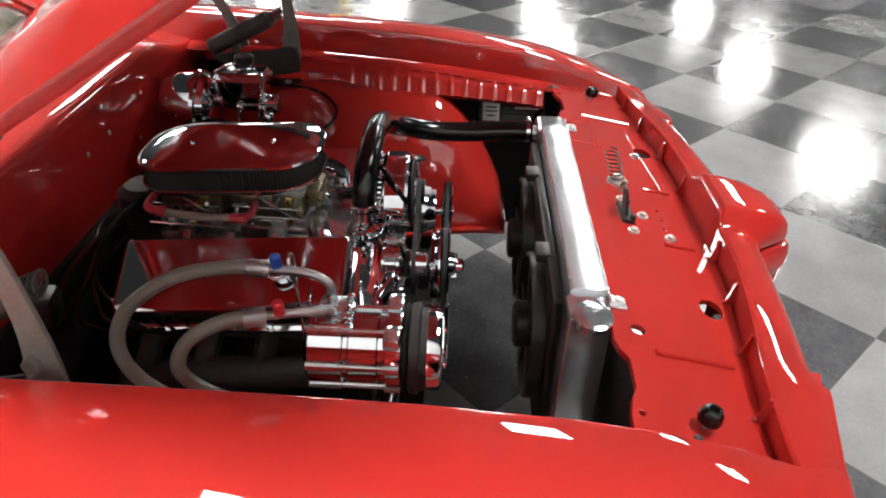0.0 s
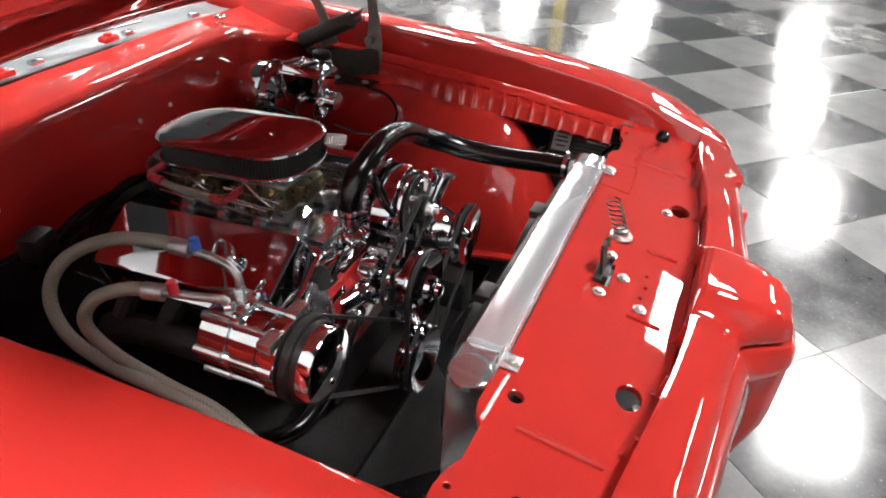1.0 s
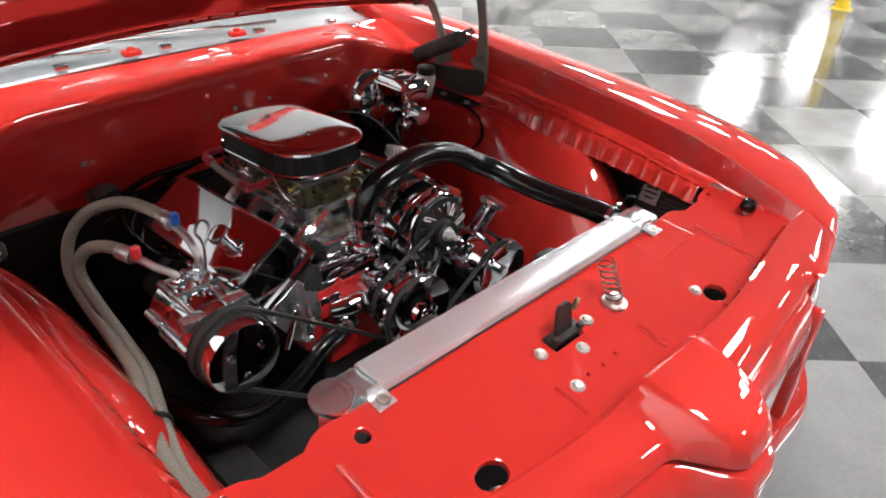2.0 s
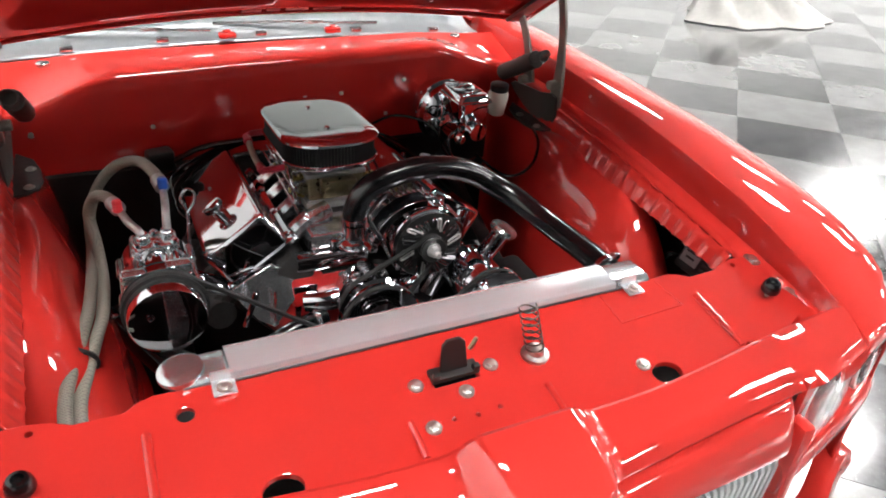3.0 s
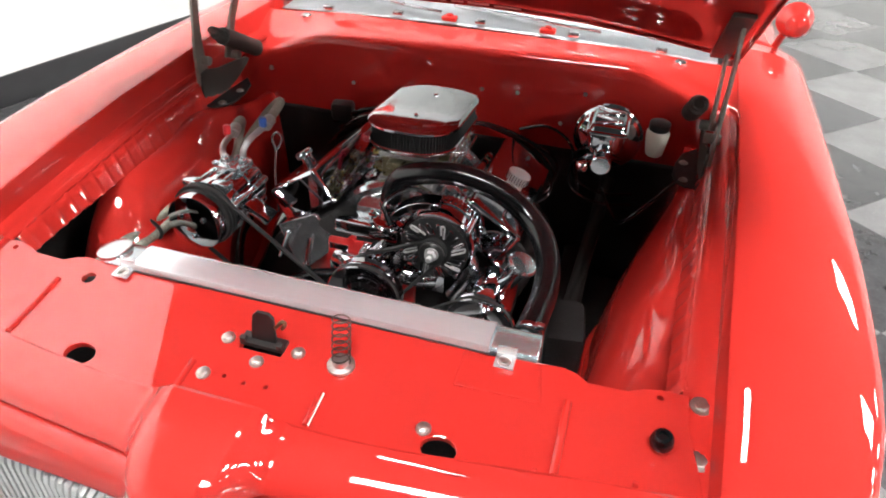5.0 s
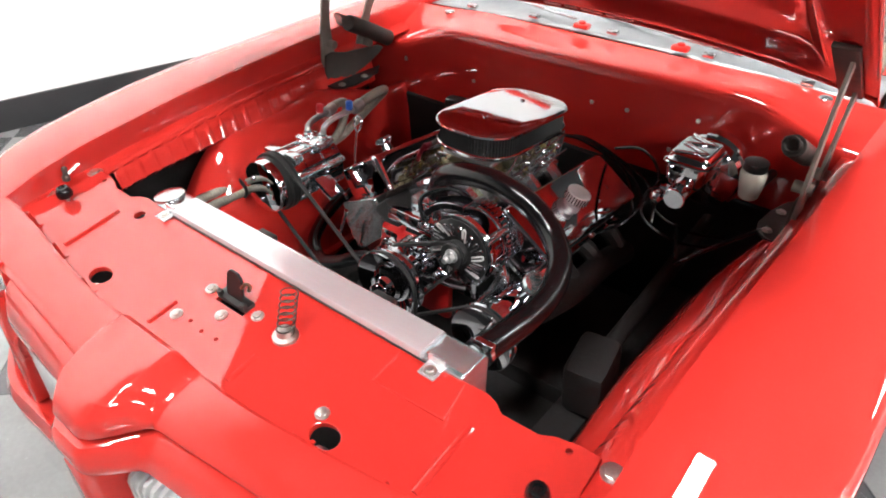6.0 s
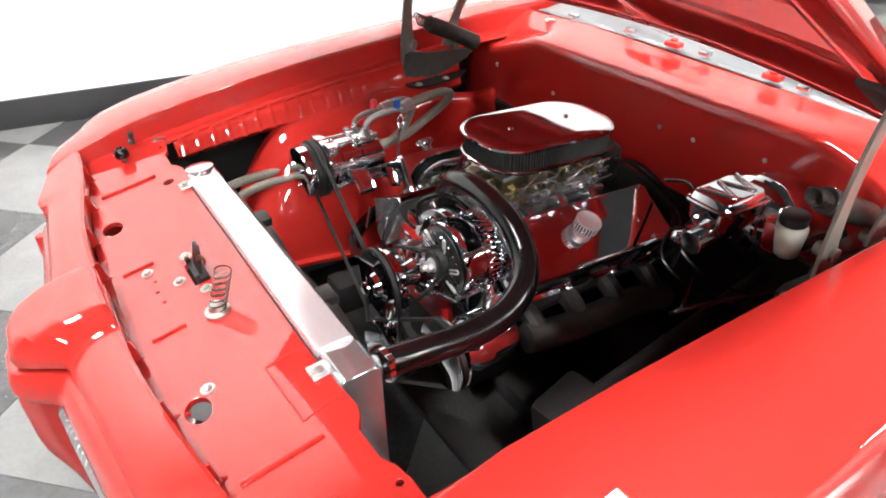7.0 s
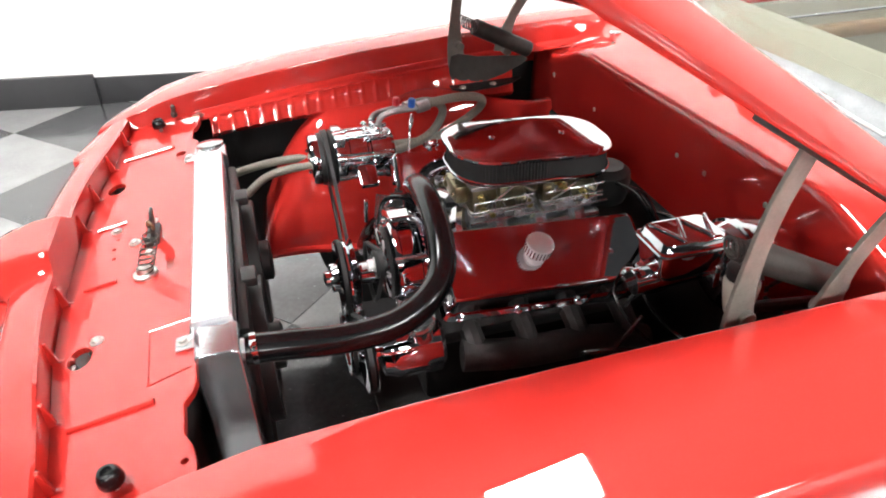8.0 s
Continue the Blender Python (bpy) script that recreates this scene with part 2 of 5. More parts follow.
def oval(cx, cy, z, w, l, n=72, corner=0.40):
    """A rounded oblong outline of width w and length l along y."""
    r = corner * w
    out = []
    per = 2 * (w + l - 4 * r) + 2 * math.pi * r
    for i in range(n):
        d = per * (i + 0.5) / n
        for ox_, oy_, a0, run in ((w / 2 - r, l / 2 - r, 0, w - 2 * r), (r - w / 2, l / 2 - r, 90, l - 2 * r), (r - w / 2, r - l / 2, 180, w - 2 * r), (w / 2 - r, r - l / 2, 270, l - 2 * r)):
            arc = math.pi / 2 * r
            a = radians(a0)
            if d <= arc:
                a += d / r
                out.append(Vector((cx + ox_ + r * math.cos(a), cy + oy_ + r * math.sin(a), z)))
                break
            d -= arc
            if d <= run:
                a += math.pi / 2
                out.append(Vector((cx + ox_ + r * math.cos(a) - d * math.sin(a), cy + oy_ + r * math.sin(a) + d * math.cos(a), z)))
                break
            d -= run
    return out


def lerp(table, t):
    if t <= table[0][0]:
        return table[0][1]
    for (a, x), (b, y) in zip(table, table[1:]):
        if t <= b:
            k = (t - a) / (b - a)
            return x + (y - x) * k
    return table[-1][1]


def ease(a, b, t):
    k = min(1, max(0, (t - a) / (b - a)))
    return k * k * (3 - 2 * k)


def bolt(parent, c, axis, r=0.008, h=0.006, material=None, name="bolt"):
    """A hexagon bolt head on a washer."""
    bm = bmesh.new()
    lathe(bm, c, axis, [(r * 1.45, 0), (r * 1.45, h * 0.3), (r * 0.9, h * 0.35)], 16)
    lathe(bm, c, axis, [(r * 0.95, h * 0.3), (r * 0.95, h * 0.9), (r * 0.75, h)], 6)
    return part(name, bm, material or STEEL, parent)


# ---- the showroom ----
X0, X1, Y0, Y1, H = -6.5, 35.0, -16.0, 14.4, 6.6


def slab(name, c, size, material, label):
    bm = bmesh.new()
    box(bm, c, size)
    ob = part(name, bm, material, None)
    return tagged(ob, label, "wall" if "wall" in name else name.split("_")[0], kind="structure")


WALL_TURN = -10.0


def along_wall(u, out, z):
    """A place on the slanted white wall: u along it, out of its face into the room, z up."""
    a = radians(-WALL_TURN)
    return (-3.30 + u * math.sin(a) + out * math.cos(a), 0.1 + u * math.cos(a) - out * math.sin(a), z)


bm = bmesh.new()
box(bm, along_wall(-0.8, -0.1, H / 2), (0.2, 32.4, H), rot=(0, 0, WALL_TURN))
tagged(part("wall_west", bm, WALL, None), "plain white painted showroom wall", "wall", kind="structure")
slab("wall_east", (X1 + 0.1, (Y0 + Y1) / 2, H / 2), (0.2, Y1 - Y0 + 0.4, H), WALL_DARK, "plain dark grey showroom wall")
slab("wall_south", ((X0 + X1) / 2, Y0 - 0.1, H / 2), (X1 - X0, 0.2, H), WALL_DARK, "plain dark grey showroom wall")
slab("wall_north", ((X0 + X1) / 2, Y1 + 0.1, H / 2), (X1 - X0, 0.2, H), WALL, "plain white painted showroom wall")
slab("ceiling", ((X0 + X1) / 2, (Y0 + Y1) / 2, H + 0.1), (X1 - X0 + 0.4, Y1 - Y0 + 0.4, 0.2), CEIL, "dark painted ceiling over the showroom")
floor = slab("floor", ((X0 + X1) / 2, (Y0 + Y1) / 2, -0.055), (X1 - X0 + 0.4, Y1 - Y0 + 0.4, 0.1), GROUT, "waxed floor of light grey and charcoal checker tiles")

# black baseboard along the white wall, with a step where it is doubled
bm = bmesh.new()
box(bm, along_wall(-0.8, 0.009, 0.085), (0.018, 32.0, 0.17), rot=(0, 0, WALL_TURN), bevel=0.003)
base = tagged(part("baseboard", bm, BASE, None), "black baseboard along the white wall", "baseboard", kind="structure")
bm = bmesh.new()
box(bm, along_wall(-4.4, 0.034, 0.1), (0.03, 7.0, 0.2), rot=(0, 0, WALL_TURN), bevel=0.004)
part("trim", bm, BASE, base)


# ---- the car's body ----
car = thing("car", (0, 1.2, 0), "glossy red coupe with its hood propped open", "car")
LIPX = [(-0.25, 0.700), (-0.19, 0.713), (0.1, 0.716), (0.3, 0.726), (0.5, 0.737), (0.85, 0.752), (1.3, 0.765), (3.0, 0.78)]
LIPZ = [(-0.25, 0.862), (-0.19, 0.877), (-0.1, 0.908), (0.05, 0.948), (0.3, 0.978), (0.5, 0.995), (0.75, 1.009), (1.0, 1.02), (1.3, 1.026), (3.0, 1.03)]
LEDGEX = [(-0.25, 0.690), (-0.19, 0.705), (0.05, 0.714), (0.3, 0.724), (0.5, 0.735), (0.85, 0.75), (1.3, 0.762), (3.0, 0.77)]
LEDGEZ = [(-0.25, 0.824), (-0.19, 0.836), (0.05, 0.874), (0.3, 0.902), (0.5, 0.917), (0.85, 0.934), (1.3, 0.947), (3.0, 0.96)]
SHOULDER = [(-0.25, 0.862), (-0.19, 0.874), (0.05, 0.912), (0.3, 0.940), (0.5, 0.955), (0.85, 0.972), (1.3, 0.985), (3.0, 1.0)]
OUTX = [(-0.34, 0.775), (-0.32, 0.815), (-0.29, 0.85), (-0.25, 0.88), (-0.21, 0.905), (-0.15, 0.930), (-0.08, 0.950), (0.0, 0.965), (0.15, 0.978), (0.4, 0.985), (0.8, 0.985), (1.4, 0.985), (3.0, 0.98)]
DROP = [(-0.272, -0.040), (-0.271, -0.026), (-0.267, -0.015), (-0.26, -0.007), (-0.25, -0.003), (-0.23, 0.0)]
LAMP_Y = [(0.5, -0.314), (0.74, -0.250), (0.82, -0.226), (0.87, -0.203), (0.90, -0.185)]


def panel_z(y):
    return 0.873 + 0.18 * y


def fender(side):
    """One front fender: inner ledge, upright lip, crowned top and side."""
    bm = bmesh.new()
    rows = []
    ys = [-0.272, -0.2715, -0.27, -0.267, -0.264, -0.26, -0.255, -0.25, -0.24, -0.225, -0.21, -0.19, -0.15, -0.1, -0.05, 0.0, 0.1, 0.2, 0.3, 0.4, 0.5, 0.65, 0.8, 0.95, 1.1, 1.25, 1.4, 1.47]
    for y in ys:
        lx, lz, ox = lerp(LIPX, y), lerp(LIPZ, y) + lerp(DROP, y) + side * 0.008 * ease(-0.1, 0.1, y), lerp(OUTX, y) - 0.010
        ex, ez, sz = lerp(LEDGEX, y), lerp(LEDGEZ, y) + lerp(DROP, y), lerp(SHOULDER, y) + lerp(DROP, y)
        w, fall = ox - lx, lz - sz
        row = [(ex - 0.048, ez - 0.004), (ex - 0.024, ez - 0.002), (ex - 0.008, ez), (ex - 0.001, ez + 0.006), (lx - 0.001, lz - 0.008), (lx + 0.001, lz - 0.001), (lx + 0.006, lz + 0.001),
               (lx + 0.3 * w, lz + 0.003 - 0.03 * fall), (lx + 0.55 * w, lz - 0.10 * fall), (lx + 0.76 * w, lz - 0.004 - 0.26 * fall), (lx + 0.88 * w, lz - 0.008 - 0.39 * fall), (ox - 0.014, lz - 0.012 - 0.45 * fall), (ox - 0.006, lz - 0.019 - 0.48 * fall), (ox, lz - 0.031 - 0.53 * fall), (ox + 0.006, sz - 0.11), (ox + 0.008, sz - 0.2), (ox - 0.005, sz - 0.34), (ox - 0.03, 0.42)]
        sweep = 1 - ease(-0.272, -0.10, y)
        rows.append([Vector((side * x, y + sweep * (lerp(LAMP_Y, max(0.70, x)) + 0.252), z)) for x, z in row])
    sheet(bm, rows if side > 0 else rows[::-1])
    f = part("fender", bm, RED, car, "glossy red front fender", solid=0.004)
    # bolts on the ledge
    for y in (-0.098, 0.004):
        bolt(f, (side * 0.693, y, lerp(LEDGEZ, y) - 0.002), (0, -0.1, 1), 0.0125, 0.006)
    return f


for side in (1, -1):
    fender(side)


# ribbed inner panels under the fender ledges
def inner_rib(side):
    bm = bmesh.new()
    rows = []
    n = 200
    for i in range(n + 1):
        y = 0.035 + (0.98 - 0.035) * i / n
        lz = lerp(LEDGEZ, y)
        lx = lerp(LEDGEX, y)
        wave = (0.5 - 0.5 * math.cos(2 * math.pi * (y - 0.035) / 0.043)) ** 6
        amp = 1.0 - 0.6 * ease(0.55, 0.7, y)
        dep = 0.045 + 0.02 * ease(0.03, 0.5, y) + 0.05 * ease(0.5, 0.95, y)
        top = (lx - 0.042, lz - 0.005)
        rows.append([Vector((side * (top[0] - 0.0042 * wave * amp), y, top[1])),
                     Vector((side * (top[0] - 0.012 - 0.0037 * wave * amp), y, top[1] - dep * 0.45)),
                     Vector((side * (top[0] - 0.026 - 0.0022 * wave * amp), y, top[1] - dep * 0.95 - 0.0015 * wave)),
                     Vector((side * (top[0] - 0.012), y, top[1] - dep - 0.012))])
    sheet(bm, rows if side > 0 else rows[::-1])
    part("inner_panel", bm, RED, car, "ribbed red inner fender panel", solid=0.0025)


for side in (1, -1):
    inner_rib(side)


# wheel housings: the large rounded red forms on both sides of the engine
def wheelhouse(side):
    bm = bmesh.new()
    rows = []
    for i in range(37):
        u = i / 36
        y = 0.13 + 0.98 * u
        k = math.sin(math.pi / 2 * min(1, u / 0.27)) ** 0.8
        top = 0.50 + 0.345 * k + 0.02 * ease(0.4, 0.55, u) - (0.085 if side < 0 else 0.05) * ease(0.55, 0.95, u)
        low = 0.49 - 0.05 * ease(0.05, 0.5, u)
        inn = 0.51 + (0.14 if side > 0 else 0.11) * ease(0.40, 0.95, u)
        row = [(0.712, 0.40), (0.712, top - 0.06), (0.708, top - 0.025), (0.698, top - 0.008), (0.685, top)]
        for q in range(15):
            a = math.pi / 2 * q / 14
            row.append((0.668 - (0.668 - inn) * math.sin(a) ** 1.15, low + (top - low) * math.cos(a) ** 1.35 if q < 14 else low))
        row += [(inn - 0.004, low - 0.01), (inn - 0.022, low - 0.013), (inn - 0.024, low - 0.022)]
        rows.append([Vector((side * x, y, z)) for x, z in row])
    sheet(bm, rows if side > 0 else rows[::-1])
    part("wheel_housing", bm, RED, car, "rounded glossy red inner wheel housing", solid=0.003)


for side in (1, -1):
    wheelhouse(side)


# radiator support panel across the front, with its real holes
def support_panel():
    bm = bmesh.new()
    right = [(0.0, 0.004), (0.38, 0.004), (0.47, 0.010), (0.492, 0.004), (0.512, -0.009), (0.576, -0.007), (0.60, 0.004), (0.635, 0.011), (0.672, 0.011), (0.674, -0.05), (0.69, -0.11), (0.70, -0.16), (0.715, -0.174), (0.712, -0.181), (0.60, -0.196), (0.50, -0.210), (0.40, -0.225), (0.30, -0.239), (0.16, -0.248), (0.0, -0.248)]
    outline = right + [(-x, y) for x, y in right[-2:0:-1]]
    edges = []

    def loop(pts):
        vs = [bm.verts.new((x, y, panel_z(y))) for x, y in pts]
        edges.extend(bm.edges.new((vs[i], vs[(i + 1) % len(vs)])) for i in range(len(vs)))

    loop(outline)
    for cx, cy, rx, ry in ((-0.433, -0.037, 0.0125, 0.0125), (0.312, -0.192, 0.028, 0.021), (-0.333, -0.192, 0.028, 0.021), (-0.07, -0.164, 0.0035, 0.0035), (-0.032, -0.168, 0.0035, 0.0035), (0.007, -0.165, 0.0035, 0.0035), (0.628, -0.006, 0.005, 0.005), (-0.628, -0.006, 0.005, 0.005)):
        loop([(cx + rx * math.cos(k), cy + ry * math.sin(k)) for k in (2 * math.pi * i / 18 for i in range(18))])
    loop([(-0.075, -0.103), (-0.075, -0.078), (0.003, -0.078), (0.003, -0.103)])
    bmesh.ops.triangle_fill(bm, use_beauty=True, use_dissolve=False, edges=edges, normal=(0, -0.18, 1))
    for f in bm.faces:
        if f.normal.z < 0:
            f.normal_flip()
    p = part("support_panel", bm, RED, car, "glossy red radiator support panel with round holes", solid=0.012, bevel=0.0015, flat=True)
    # stamped beads
    for x, a, b, r in ((0.487, -0.055, -0.185, 0.0065), (-0.487, -0.055, -0.185, 0.0065), (0.10, -0.15, -0.212, 0.0055), (-0.135, -0.15, -0.212, 0.0055)):
        bm = bmesh.new()
        pts = [(x, a + (b - a) * i / 6, panel_z(a + (b - a) * i / 6) + 0.0005) for i in range(7)]
        tube(bm, pts, r, 10, 1, False)
        part("bead", bm, RED, p)
    for a, b in (((0.302, 0.0), (0.302, -0.074)), ((0.302, -0.074), (0.445, -0.068)), ((0.445, -0.068), (0.432, 0.0))):
        bm = bmesh.new()
        tube(bm, [(*a, panel_z(a[1]) - 0.0005), (*b, panel_z(b[1]) - 0.0005)], 0.0022, 8, 1, False)
        part("bead", bm, RED, p)
    for x, y in ((-0.103, -0.091), (0.029, -0.088), (-0.031, -0.124), (-0.106, -0.169), (0.280, -0.166)):
        bolt(p, (x, y, panel_z(y)), (0, -0.18, 1), 0.0085, 0.008)
    # light bulbs' bright backs seen through the two large holes
    for x in (0.312, -0.333):
        bm = bmesh.new()
        lathe(bm, (x, -0.205, panel_z(-0.2) - 0.03), (0, -0.3, 1), [(0.004, -0.02), (0.014, -0.018), (0.014, 0.0), (0.009, 0.008), (0.009, 0.014), (0.003, 0.016)], 14)
        part("adjuster", bm, STEEL, p)
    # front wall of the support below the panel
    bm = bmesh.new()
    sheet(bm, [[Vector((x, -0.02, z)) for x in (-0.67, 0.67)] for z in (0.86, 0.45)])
    part("lower_panel", bm, UNDERCOAT_SHADE, p, solid=0.01)
    return p


support_panel()


# rubber hood stops
def hood_stop(x):
    p = thing("hood_stop", (x, -0.097, panel_z(-0.097) - 0.004), "black rubber hood stop screwed into the red panel", "bumper stop", "hood stops")
    bm = bmesh.new()
    o = (x, -0.097, panel_z(-0.097))
    lathe(bm, o, (0, -0.15, 1), [(0.004, -0.004), (0.005, 0.012), (0.005, 0.016)], 12)
    part("stud", bm, STEEL, p)
    bm = bmesh.new()
    lathe(bm, o, (0, -0.15, 1), [(0.006, 0.012), (0.017, 0.013), (0.0185, 0.018), (0.0165, 0.030), (0.0125, 0.036), (0.008, 0.037), (0.006, 0.032)], 20)
    part("rubber_head", bm, RUBBER, p)


hood_stop(0.633)
hood_stop(-0.633)


# nose: gutter, upright lip, rolled front edge, and the raised beak in the middle
BEAK_X = -0.015
BEAK = [(-0.236, 0.812), (-0.240, 0.811), (-0.245, 0.812), (-0.248, 0.820), (-0.256, 0.900), (-0.261, 0.911), (-0.270, 0.916), (-0.310, 0.911), (-0.355, 0.901), (-0.395, 0.887), (-0.414, 0.875), (-0.425, 0.860), (-0.431, 0.838), (-0.430, 0.829), (-0.40, 0.826)]


def beak(x, taper=0.0):
    return ease(0.118, 0.066 - 0.034 * taper, abs(x - BEAK_X))


def nose_profile(x):
    ax = abs(x)
    yj = -0.252 + 0.065 * ease(0.15, 0.75, ax)
    zp = panel_z(yj)
    top = 0.886 - 0.010 * ease(0.3, 0.72, ax)
    hl = ease(0.49, 0.545, ax)
    yf = (-0.358 + 0.1 * ax) * (1 - hl) + hl * (lerp(LAMP_Y, ax) - 0.014)
    plain = [(yj + 0.012, zp - 0.016), (yj + 0.008, zp - 0.017), (yj + 0.003, zp - 0.016), (yj + 0.001, zp - 0.010), (yj, top - 0.008), (yj - 0.002, top - 0.002), (yj - 0.008, top),
             (yj + (yf - yj) * 0.3, top - 0.004), (yj + (yf - yj) * 0.6, top - 0.012), (yj + (yf - yj) * 0.84, top - 0.025), (yf + 0.004, top - 0.038 + 0.006 * hl), (yf, top - 0.046 + 0.012 * hl), (yf + 0.001, top - 0.051 + 0.016 * hl), (yf + 0.006, top - 0.055 + 0.018 * hl), (yf + 0.03, top - 0.056 + 0.018 * hl)]
    out = []
    for i, ((y, z), (v, w)) in enumerate(zip(plain, BEAK)):
        b = beak(x, ease(7, 11, i))
        out.append((y + (v - y) * b, z + (w - z) * b))
    return out


bm = bmesh.new()
xs = sorted({round(-0.745 + 1.49 * i / 86, 4) for i in range(87)} | {round(BEAK_X + q * (0.066 + 0.0065 * k), 4) for k in range(9) for q in (1, -1)})
sheet(bm, [[Vector((x, y, z)) for y, z in nose_profile(x)] for x in xs])
nose = part("nose", bm, RED, car, "glossy red nose panel with a raised centre beak", solid=0.005, angle=28)

# webs in the gutter behind the nose lip
for x in (0.30, -0.155, -0.30, 0.125, 0.46, -0.45, 0.60, -0.60):
    bm = bmesh.new()
    y = -0.252 + 0.065 * ease(0.15, 0.75, abs(x))
    rings(bm, [[Vector((x + d, y + u, panel_z(y) + v)) for u, v in ((0.040, -0.004), (0.038, 0.002), (0.014, 0.006), (0.005, 0.046), (-0.001, 0.046), (-0.001, -0.004))] for d in (-0.004, 0.004)])
    bmesh.ops.recalc_face_normals(bm, faces=bm.faces)
    part("web", bm, RED, nose, bevel=0.0015)


# bumper shell under the nose, with two grille mouths
def bumper():
    bm = bmesh.new()
    rows = []
    for i in range(81):
        x = -0.498 + 0.996 * i / 80
        b = ease(0.115, 0.032, abs(x - BEAK_X))
        yf = -0.358 + 0.1 * abs(x) + 0.02 * ease(0.47, 0.498, abs(x))
        dp = 0.032 * ease(0.12, 0.45, abs(x))
        plain = ((yf + 0.03, 0.824), (yf + 0.004, 0.824), (yf - 0.004, 0.821), (yf - 0.014, 0.810), (yf - 0.025, 0.791 - 0.4 * dp), (yf - 0.031, 0.774 - 0.8 * dp), (yf - 0.031, 0.763 - dp), (yf - 0.025, 0.756 - dp), (yf + 0.01, 0.752 - dp))
        prow = ((-0.39, 0.818), (-0.428, 0.818), (-0.437, 0.815), (-0.444, 0.805), (-0.447, 0.790), (-0.448, 0.775), (-0.446, 0.765), (-0.440, 0.757), (-0.41, 0.752))
        rows.append([Vector((x, y + (v - y) * b, z + (w - z) * b)) for (y, z), (v, w) in zip(plain, prow)])
    sheet(bm, rows)
    s = part("bumper", bm, RED, car, "body-coloured bumper with grille openings", solid=0.006)
    bm = bmesh.new()
    rings(bm, [[Vector((BEAK_X + x, y, z)) for x, y in ((-w, -0.30), (-w, f + 0.045), (-w + 0.010, f + 0.020), (-w + 0.026, f + 0.003), (-w + 0.036, f), (w - 0.036, f), (w - 0.026, f + 0.003), (w - 0.010, f + 0.020), (w, f + 0.045), (w, -0.30))] for z, w, f in ((0.36, 0.046, -0.38), (0.52, 0.048, -0.415), (0.60, 0.050, -0.440), (0.64, 0.051, -0.445), (0.72, 0.053, -0.447), (0.755, 0.055, -0.446), (0.772, 0.055, -0.440))])
    part("prow", bm, RED, s, angle=60)
    bm = bmesh.new()
    rows = []
    for i in range(61):
        x = -0.9 + 1.8 * i / 60
        back = 0.12 * ease(0.6, 0.93, abs(x))
        yf = -0.36 + back
        rows.append([Vector((x, y, z)) for y, z in ((yf + 0.06, 0.47), (yf + 0.004, 0.465), (yf - 0.006, 0.44), (yf, 0.38), (yf + 0.05, 0.33))])
    sheet(bm, rows)
    part("lower_bar", bm, RED, s, solid=0.006)
    for q in (1, -1):
        bm = bmesh.new()
        rows = []
        for i in range(13):
            x = 0.49 + 0.39 * i / 12
            yf = lerp(LAMP_Y, x) - 0.018
            rows.append([Vector((q * x, y, z)) for y, z in ((yf + 0.03, 0.692), (yf + 0.010, 0.690), (yf - 0.004, 0.680), (yf - 0.012, 0.662), (yf - 0.008, 0.62), (yf + 0.03, 0.60))])
        sheet(bm, rows if q > 0 else rows[::-1])
        part("lamp_sill", bm, RED, s, solid=0.006)
    for q, far_x in ((1, 0.495), (-1, 0.52)):
        bm, back = bmesh.new(), bmesh.new()
        near_x = q * BEAK_X + 0.056
        n = 25
        for i in range(n):
            x = near_x + (far_x - near_x) * (i + 0.5) / n
            e, dp = -0.386 + 0.1 * x + 0.025 * ease(0.12, 0.40, x), 0.032 * ease(0.12, 0.45, x)
            rings(bm, [[Vector((q * x + d, y, z - dp)) for y, z in ((e + 0.05, 0.744), (e - 0.008, 0.724), (e - 0.013, 0.712), (e - 0.006, 0.50), (e + 0.05, 0.50))] for d in (-0.004, 0.004)])
        bmesh.ops.recalc_face_normals(bm, faces=bm.faces)
        g = part("grille", bm, GRILLE, s, "silver grille of fine upright bars")
        sheet(back, [[Vector((q * x, y, z)) for e in (-0.386 + 0.1 * x + 0.025 * ease(0.12, 0.40, x),) for dp in (0.032 * ease(0.12, 0.45, x),) for y, z in ((e + 0.05, 0.736 - dp), (e, 0.716 - dp), (e - 0.004, 0.706 - dp), (e + 0.003, 0.47))] for x in [near_x + (far_x - near_x) * k / 8 for k in range(9)]])
        part("backing", back, GRILLE, g, solid=0.003)
    for x in (0.505, -0.515):
        bm = bmesh.new()
        box(bm, (x, -0.322, 0.63), (0.03, 0.05, 0.30), bevel=0.010)
        part("grille_surround", bm, RED, s)
    return s


bump = bumper()


LAMPS = ((0.626, 0.741, 0.106, 0.27), (0.826, 0.738, 0.070, 0.34))


def headlight(s, x, z, r, slope):
    bm = bmesh.new()
    c = (s * x, lerp(LAMP_Y, x) + 0.002, z)
    a = (s * slope, -1, 0.10)
    k = r / 0.087
    lathe(bm, c, a, [(q * k, d * k) for q, d in ((0.03, -0.05), (0.06, -0.04), (0.080, -0.012), (0.086, -0.006), (0.086, 0.004), (0.080, 0.006), (0.078, 0.0), (0.058, -0.022), (0.02, -0.032), (0.001, -0.033))], 36)
    h = part("headlight", bm, BOWL, car, "round sealed headlight with a bright ring")
    bm = bmesh.new()
    lathe(bm, c, a, [(q * k, d * k) for q, d in ((0.0785, -0.002), (0.0785, 0.003), (0.06, 0.010), (0.03, 0.015), (0.001, 0.017))], 36)
    part("lens", bm, LENS, h, "clear glass lens").visible_shadow = False


